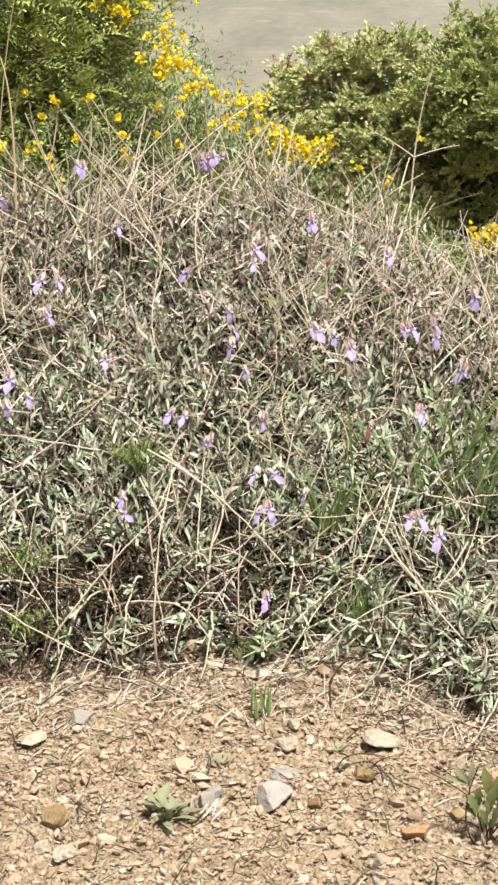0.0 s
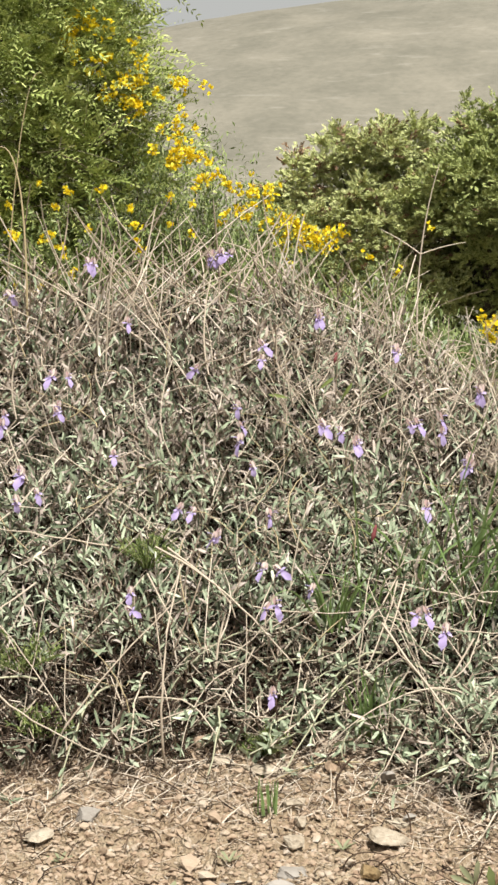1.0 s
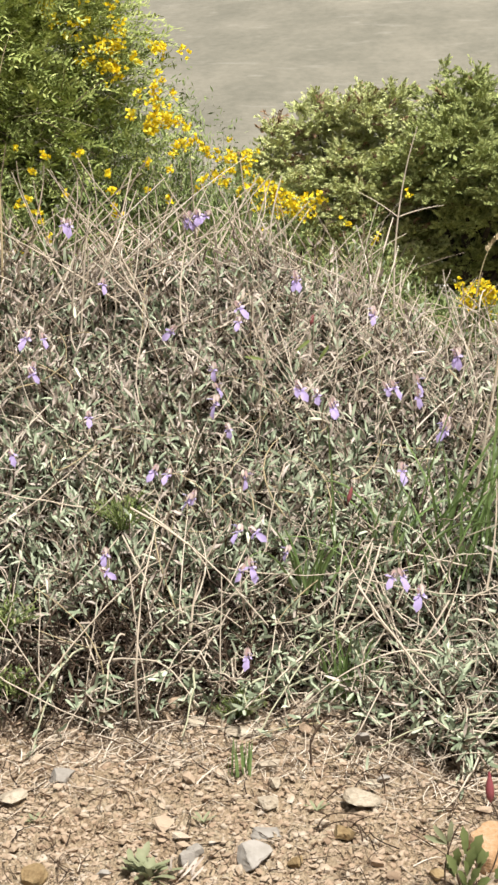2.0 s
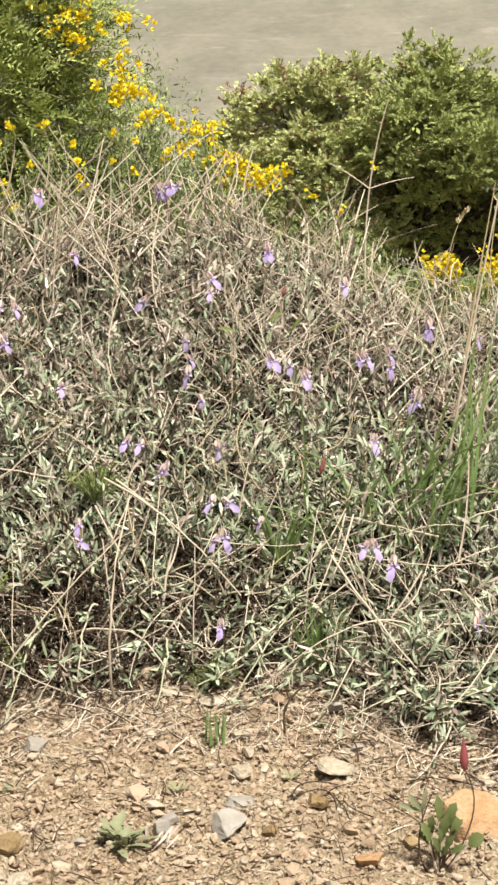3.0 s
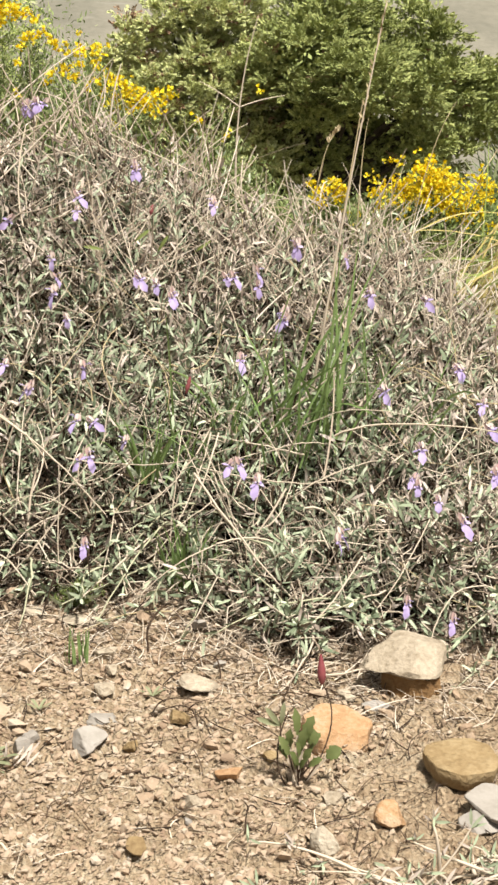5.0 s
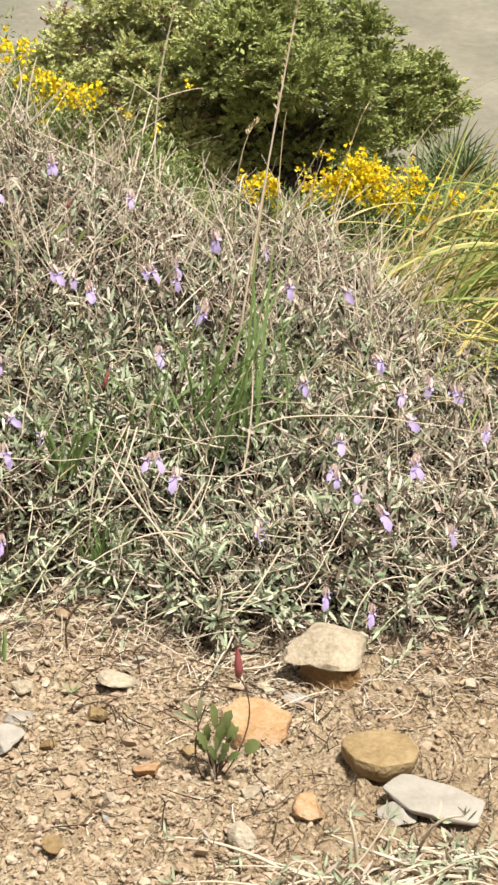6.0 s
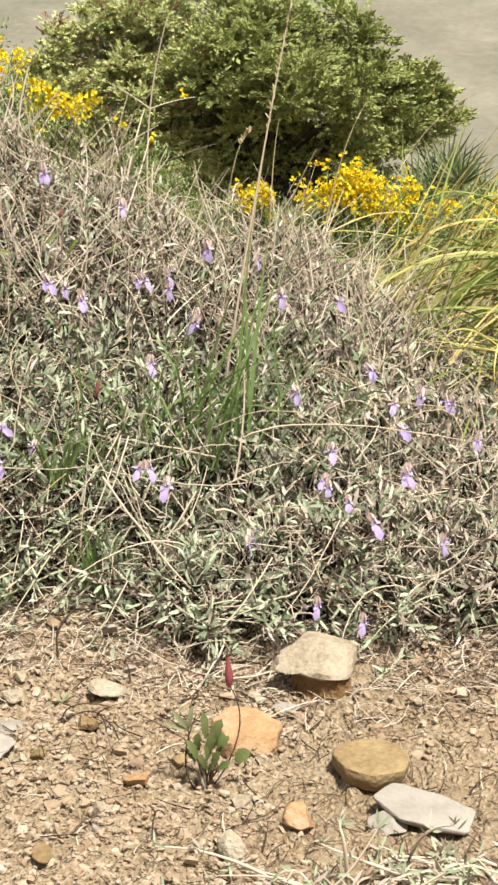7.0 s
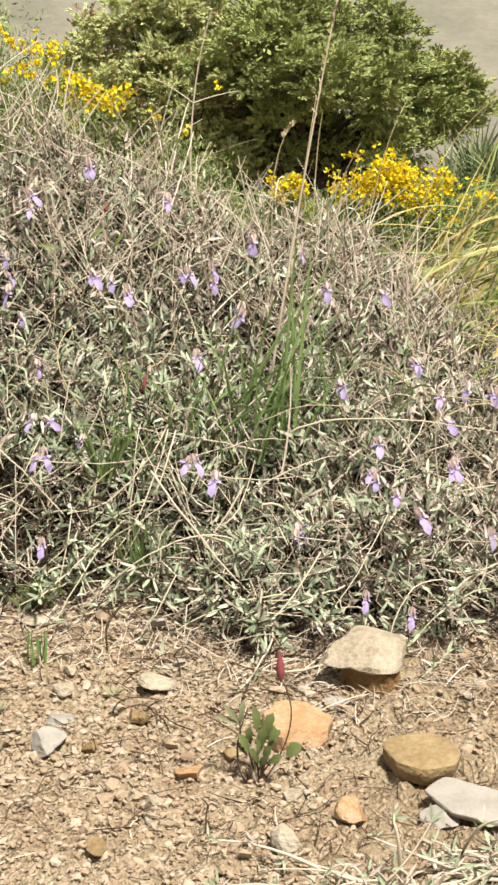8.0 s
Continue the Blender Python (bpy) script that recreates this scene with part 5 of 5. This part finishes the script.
# ---- yellow-flowered gorse ----
def gorse(x, y, top, wide, deep, stems, clusters, seed, label, low=None, material=M_GORSE, blossoms=17):
    """A spiny bush: thin branching stems with short spines, and clusters of small yellow blossoms."""
    r = np.random.default_rng(seed)
    z0 = float(land(x, y)) if low is None else low
    H = top - z0
    root = thing("gorse_bush", (x, y, z0), label, "bush", "yellow gorse bushes")
    a = r.uniform(0, 2 * np.pi, stems)
    q = np.sqrt(r.random(stems))
    T = np.stack([np.cos(a) * q * wide, np.sin(a) * q * deep, H * (1 - .55 * q ** 2) * r.uniform(.5, 1.0, stems)], -1)
    A = T * np.array([.2, .2, 0])
    C = T * np.array([.55, .55, .55]) + r.normal(size=T.shape) * .11
    lines = arcs(A, C, T, 8)
    tagged(put("stem_tangle", mesh_of("stem_tangle", *tubes(lines[:, ::2], r.uniform(.0012, .0028, stems)[:, None] * np.linspace(1.2, .3, 4)[None]), M_STEM_DARK), root), kind="stuff")
    per = 52 if clusters else 18
    s = r.uniform(.3, 1.0, (stems, per)) * 7
    i0 = np.clip(s.astype(int), 0, 6)
    w = (s - i0)[..., None]
    ii = np.arange(stems)[:, None]
    P = (lines[ii, i0] * (1 - w) + lines[ii, i0 + 1] * w).reshape(-1, 3)
    way = r.normal(size=P.shape) * .8 + unit(P) * .3 + np.array([0, 0, .75])
    L = r.uniform(.018, .050, len(P)) * (1 if clusters else 2.1)
    # short side shoots fill the bush
    P = P + r.normal(size=P.shape) * np.array([.045, .045, .04]) * np.where(P[:, 2:] > .62 * H, .35, 1.0)
    P[:, 2] = np.maximum(P[:, 2], .01)
    tagged(put("spiny_foliage", mesh_of("spiny_foliage", *leaves(P, way, r.normal(size=P.shape), L, L * .15 + .0030, BLADE_PTS, BLADE_FACES), material), root, "fine olive-green spiny twigs"), kind="stuff")
    for c in clusters:
        cx, cz, rad = c[:3]
        k = int(.72 * blossoms * (rad / .06) ** 1.4) + 3
        d = r.normal(size=(k, 3)) * rad * np.array([.55, .5, .55])
        front = -deep * .55 * (1 - min(1, abs(cx - x) / wide) ** 2)
        org = np.array([cx - x, front, cz - z0]) + d
        base = np.repeat(org, 4, 0)
        way = r.normal(size=base.shape) * .8 + np.array([0, -.5, .5])
        L = r.uniform(.013, .025, len(base))
        tagged(put("inflorescence", mesh_of("inflorescence", *leaves(base, way, r.normal(size=base.shape), L, L * .95, PETAL_PTS, LEAF_FACES), M_YELLOW), root, "bright yellow blossoms"), kind="stuff")
    return root


def spread_clusters(seed, n, cx, cz, sx, sz, lo, hi):
    r = np.random.default_rng(seed)
    return [(cx + r.normal() * sx, cz + r.normal() * sz, r.uniform(lo, hi)) for _ in range(n)]


FLOWERY = "olive spiny gorse bush in yellow flower"
gorse(-0.56, 9.3, 1.12, .44, .35, 360, spread_clusters(1, 24, -.57, .80, .10, .17, .016, .038) + spread_clusters(2, 12, -.36, .62, .12, .1, .015, .035), 301, FLOWERY)
gorse(-0.95, 9.45, 1.36, .30, .3, 230, spread_clusters(3, 19, -.80, 1.12, .09, .10, .016, .04) + spread_clusters(4, 18, -1.08, 1.40, .12, .12, .016, .04), 302, "tall spiny gorse bush in yellow flower beside the green tree")
gorse(-0.05, 10.3, .50, .45, .35, 255, spread_clusters(5, 9, -.10, .40, .055, .05, .03, .06) + spread_clusters(6, 12, .04, .31, .09, .045, .03, .06) + [(-.22, .60, .03), (-.18, .62, .03)], 303, FLOWERY)
gorse(.40, 9.9, .34, .45, .35, 289, [(.62, .42, .015), (.3, .28, .02), (.45, .2, .02)], 304, "olive spiny gorse bush with few flowers", material=M_GORSE)
gorse(-.22, 9.5, .70, .34, .3, 240, spread_clusters(7, 8, -.2, .55, .12, .06, .015, .03), 305, FLOWERY)
gorse(-1.15, 8.9, .74, .60, .35, 420, spread_clusters(8, 24, -1.15, .50, .24, .12, .008, .022), 306, "olive spiny gorse bush with scattered yellow flowers")
gorse(1.70, 11.0, -.03, .46, .35, 255, spread_clusters(9, 62, 1.66, -.19, .16, .07, .032, .06) + spread_clusters(10, 26, 1.90, -.28, .12, .06, .02, .045), 307, FLOWERY)
gorse(1.10, 11.0, -.12, .22, .25, 136, spread_clusters(11, 18, 1.11, -.21, .06, .04, .03, .05), 308, "low gorse bush in yellow flower")
gorse(2.42, 10.6, -.10, .42, .3, 238, spread_clusters(12, 54, 2.42, -.26, .20, .08, .018, .04), 309, "low gorse bush in yellow flower")

gorse(-.42, 10.1, .98, .50, .3, 420, [(-.3, .7, .01)], 311, "olive spiny gorse bush with hardly a flower")
gorse(-.80, 10.3, 1.25, .40, .3, 300, [(-.7, .9, .01)], 312, "olive spiny gorse bush with hardly a flower")
SCRUBBY = "low olive scrub bush on the far slope"
for i, (x, y, top, wide) in enumerate([(2.25, 12.2, -.30, .6), (3.2, 12.0, -.22, .7), (1.0, 13.5, -.50, .8), (2.2, 16.0, -.75, 1.0), (3.8, 15.0, -.55, 1.0), (.3, 15.0, -.30, .9), (3.6, 20.0, -1.0, 1.3), (5.2, 19.0, -.75, 1.2), (1.6, 20.0, -1.2, 1.3), (6.3, 24.0, -1.2, 1.4), (-.2, 12.0, .05, .7)]):
    gorse(x, y, top, wide, wide * .6, 190, [], 320 + i, SCRUBBY, material=M_GORSE)

# dry scrub and grass on the fall behind the crest
n = 4600
x, y = rng.uniform(-2.2, 3.4, n), 3.95 + 7.5 * rng.random(n) ** 1.5
base = np.stack([x, y, land(x, y)], -1)
H = rng.uniform(.10, .34, n) * (1 + .6 * fbm(x * 2, y * 2, 2))
tip = base + np.stack([rng.normal(size=n) * .09, rng.normal(size=n) * .08, H], -1)
mid = (base + tip) / 2 + rng.normal(size=(n, 3)) * .03
tagged(put("dry_scrub", mesh_of("dry_scrub", *strips(arcs(base, mid, tip, 4), (rng.uniform(.0016, .0032, n) + .0007 * np.clip(y - 4, 0, 6))[:, None] * np.array([1, 1, .7, .1])[None]), M_SCRUB)), "dry beige grass and scrub behind the crest", "scrub", kind="stuff")

# dwarf fan palm behind the gorse
palm = thing("fan_palm", (2.72, 13.0, float(land(2.72, 13.0)) - .3), "dwarf fan palm with stiff dusty-green blades", "palm")
r = np.random.default_rng(9)
for k in range(17):
    hub = np.array([r.normal() * .22, r.normal() * .2, r.uniform(.45, .80)])
    hub_line = arcs(np.array([[hub[0] * .2, hub[1] * .2, 0]]), np.array([[hub[0] * .4, hub[1] * .4, hub[2] * .7]]), hub[None], 6)
    put("leaf_stalk", mesh_of("leaf_stalk", *tubes(hub_line, np.full((1, 6), .008)), M_PALM), palm)
    n = 17
    fa = np.linspace(-1.25, 1.25, n)
    lean = r.normal() * .5
    way = np.stack([np.sin(fa + lean), np.full(n, r.normal() * .35), np.cos(fa + lean)], -1)
    L = r.uniform(.30, .42) * np.cos(fa * .5)
    A = np.tile(hub, (n, 1))
    put("fan_leaf", mesh_of("fan_leaf", *strips(arcs(A, A + way * (L * .5)[:, None], A + way * L[:, None] + np.array([0, 0, -.02]), 5), np.full((n, 1), .022) * np.array([.5, 1, .8, .5, .05])[None]), M_PALM), palm)


# ---- trees ----
def trunk_and_limbs(root, lumps, z_top, seed, girth):
    r = np.random.default_rng(seed)
    k = 8
    line = np.stack([r.normal(size=k) * .03 * np.arange(k), r.normal(size=k) * .03 * np.arange(k), np.linspace(-.1, z_top, k)], -1)
    put("trunk", mesh_of("trunk", *tubes(line[None], (girth * np.linspace(1.2, .45, k))[None], 9), M_BARK), root)
    for lx, ly, lz, lr in lumps:
        a = np.array([0, 0, min(z_top * .6, lz * .35)])
        b = np.array([lx, ly, lz])
        c = (a + b) / 2 + r.normal(size=3) * .15
        put("limb", mesh_of("limb", *tubes(arcs(a[None], c[None], b[None], 8), (girth * np.linspace(.45, .08, 8))[None], 6), M_BARK), root)


def juniper(x, y, lumps, seed, material, label, density=1.0):
    """A juniper: uneven lumps of scale-leaved sprays with gaps between them."""
    r = np.random.default_rng(seed)
    root = thing("juniper", (x, y, float(land(x, y)) - .12), label, "tree", "junipers on the slope")
    trunk_and_limbs(root, lumps, 1.6, seed, .13)
    for lx, ly, lz, lr in lumps:
        c = np.array([lx, ly, lz])
        # a dense heart, then tapering feathery sprays all over it
        n = int(700 * (lr / .6) ** 2)
        P = unit(r.normal(size=(n, 3))) * lr * .64 * r.random((n, 1)) ** .45 + c
        L = r.uniform(.05, .085, n)
        heart = leaves(P, r.normal(size=P.shape), r.normal(size=P.shape), L * 1.2, L * .7, BLADE_PTS, BLADE_FACES)
        # clumps stand apart, dark gaps between them; each is a fan of sprays, fuller above than below
        g = int(17 * density * (lr / .6) ** 2) + 4 if ly < .45 else 2
        gd = unit(r.normal(size=(g, 3)) + np.array([0, -.8, .25]))
        gc = gd * lr * r.uniform(.70, 1.0, (g, 1)) * np.array([1, 1, .9]) + c
        per = 8
        m = g * per
        d = np.repeat(gd, per, 0)
        axis = unit(d * np.array([.8, .8, .3]) + r.normal(size=(m, 3)) * np.array([.6, .6, .22]) + np.array([.12, 0, .24]))
        size = np.repeat(r.uniform(.15, .30, g), per) * r.uniform(.7, 1.1, m)
        pc = np.repeat(gc, per, 0) - d * .08 + r.normal(size=(m, 3)) * .03
        k = 36
        s = r.random((m, k, 1)) ** .8
        off = unit(r.normal(size=(m, k, 3)) * np.array([1, 1, .4]))
        P = pc[:, None] + axis[:, None] * (s * size[:, None, None]) + off * (size[:, None, None] * .30 * (1.05 - s) * r.random((m, k, 1)) ** .5)
        way = (axis[:, None] + off * .40 + r.normal(size=(m, k, 3)) * .15).reshape(-1, 3)
        P = P.reshape(-1, 3)
        L = r.uniform(.034, .068, len(P))
        sprays = leaves(P, way, r.normal(size=P.shape) * .6 + np.array([0, -.5, .6]), L * 1.1, L * .36, BLADE_PTS, BLADE_FACES)
        rust = np.repeat(r.random(m) < (.08 if material is M_JUNIPER_A else .012), k * 2)
        tagged(put("crown", mesh_of("crown", *joined([heart, (sprays[0], sprays[1][~rust])]), material), root), kind="stuff")
        if rust.any():
            tagged(put("dry_spray", mesh_of("dry_spray", sprays[0], sprays[1][rust], M_RUST), root, "rusty brown dried sprays"), kind="stuff")
    return root


RIGHT = [(-.1, -.3, 1.75, .6), (-.3, .4, 1.9, .7), (.1, .4, 1.5, .7), (0, 0.8, 1.2, 0.75), (0.8, 0.9, 1.1, 0.75), (1.5, 0.7, 1.1, 0.65), (-0.6, 0.8, 1.3, 0.75), (-0.9, 0.6, 0.8, 0.6), (2.5, 0, 1.62, 0.36), (2.15, 0, 1.95, 0.42), (1.6, -0.2, 2.0, 0.55), (2.05, -0.15, 1.65, 0.45), (-0.1, -0.2, 2.6, 0.7), (0.6, -0.3, 2.1, 0.7), (-0.8, 0, 2.2, 0.6), (-0.22, 0.3, 3.10, 0.60), (0.12, -0.1, 2.98, 0.66), (0.7, 0.2, 2.77, 0.7), (1.3, 0, 2.57, 0.65), (1.75, 0.1, 2.09, 0.55), (2.2, 0, 2.04, 0.42), (2.5, 0, 1.9, 0.26), (1.9, -0.3, 1.45, 0.5), (1.3, -0.4, 1.2, 0.6), (0.6, 0.2, 1.05, 0.55), (-0.1, 0.2, 1.05, 0.62), (1.2, -0.6, 1.97, 0.7), (0.4, -0.7, 2.11, 0.8), (-0.4, -0.5, 2.39, 0.75), (2.25, -0.1, 1.4, 0.3), (0.2, 0.5, 0.6, 0.6), (1.0, 0.5, 0.6, 0.6), (1.6, 0.5, 0.8, 0.5), (-0.6, 0.5, 0.7, 0.6), (0.3, 0.7, 1.4, 0.8), (1.2, 0.6, 1.5, 0.7), (-0.4, 0.7, 1.5, 0.7), (0.5, 0.6, 0.5, 0.7), (0.4, 0.2, 0.35, 0.5)]
juniper(2.45, 26.0, RIGHT, 401, M_JUNIPER_B, "rounded dark green juniper on the slope")
LEFT = [(-.8, -.1, 2.1, .6), (-.2, -.2, 2.3, .65), (.3, -.1, 2.4, .65), (-1.3, 0, 1.5, .55), (-.9, .2, .8, .6), (-1.35, 0, 2.28, 0.45), (-1.0, 0.1, 2.69, 0.55), (-0.5, 0, 2.96, 0.5), (0, 0, 3.01, 0.6), (0.5, 0.2, 3.11, 0.6), (-1.1, -0.3, 1.88, 0.6), (-0.5, -0.4, 1.81, 0.7), (0.2, -0.4, 1.94, 0.75), (0.7, -0.3, 2.22, 0.7), (-0.2, -0.4, 1.1, 0.7), (0.7, -0.4, 1.2, 0.7), (-1.0, -0.2, 1.2, 0.6), (-0.6, 0, 0.6, 0.6), (0.4, 0, 0.6, 0.6), (-0.5, 0.6, 1.5, 0.8), (0.4, 0.6, 1.6, 0.8), (-1.1, 0.4, 1.0, 0.6), (-0.9, 0.3, 2.08, 0.5), (0, 0.3, 2.49, 0.6)]
juniper(.85, 26.6, LEFT, 402, M_JUNIPER_A, "rounded olive-green juniper with a brownish tinge", density=1.35)

# green frondy tree behind the gorse
TREE = (-1.42, 10.0)
tree = thing("green_tree", (*TREE, float(land(*TREE))), "dense bright green tree with drooping feathery fronds", "tree")
LUMPS = [(-.9, 0, 2.6, .7), (-.2, 0, 2.9, .7), (.22, -.2, 2.55, .5), (.1, -.4, 2.0, .55), (.36, -.3, 2.05, .36), (.46, -.2, 1.72, .32), (-.3, -.5, 1.9, .7), (.1, -.5, 1.45, .5), (-.5, -.5, 1.3, .6), (.40, -.4, 1.35, .42), (.26, -.1, 2.95, .4), (-.1, .2, 3.5, .6), (-.1, -.6, 2.35, .5)]
trunk_and_limbs(tree, LUMPS, 2.6, 55, .11)
r = np.random.default_rng(56)
for lx, ly, lz, lr in LUMPS:
    m = int((450 if lz > 2.7 or lx < -.8 else 900) * (lr / .6) ** 2)
    d = unit(r.normal(size=(m, 3)))
    A = d * lr * r.uniform(.35, .95, (m, 1)) + np.array([lx, ly, lz])
    L = r.uniform(.14, .28, m)
    out = unit(d * .9 + r.normal(size=(m, 3)) * .4 + np.array([.25, -.3, .45]))
    B = A + out * L[:, None]
    B[:, 2] -= L * .25
    C = A + out * (L * .5)[:, None] + np.array([0, 0, .02])
    lines = arcs(A, C, B, 10)
    bases, ways, ups = [], [], []
    side = unit(np.cross(out, r.normal(size=out.shape) * .4 + np.array([0, -.3, 1.0])))
    for k in range(1, 10):
        for sgn in (1, -1):
            bases.append(lines[:, k])
            ways.append(out * .8 + side * sgn * .8 + r.normal(size=out.shape) * .15)
            ups.append(np.cross(side, out))
    base, way, upv = map(np.concatenate, (bases, ways, ups))
    LL = r.uniform(.026, .050, len(base))
    tagged(put("frond_mass", mesh_of("frond_mass", *leaves(base, way, upv, LL, LL * .20 + .003, BLADE_PTS, BLADE_FACES), M_FROND), tree, "feathery green fronds"), kind="stuff")
# dry lower branches under the green crown
m = 280
A = np.stack([r.uniform(-.35, .45, m), r.uniform(-.9, -.3, m), r.uniform(.60, 1.12, m) - tree.location.z - .12], -1)
way = unit(np.stack([r.normal(size=m) + .3, r.normal(size=m) * .4, r.normal(size=m) * .45], -1)) * r.uniform(.08, .30, m)[:, None]
for name, pick, material in (("dry_twig_tangle", slice(0, 120), M_STEM_DARK), ("bleached_twig_tangle", slice(120, m), M_SCRUB)):
    lines = arcs(A[pick], A[pick] + way[pick] * .5 + r.normal(size=A[pick].shape) * .03, A[pick] + way[pick], 6)
    tagged(put(name, mesh_of(name, *tubes(lines, r.uniform(.0018, .0042, len(lines))[:, None] * np.linspace(1, .4, 6)[None]), material), tree, "dry leafless lower branches"), kind="stuff")
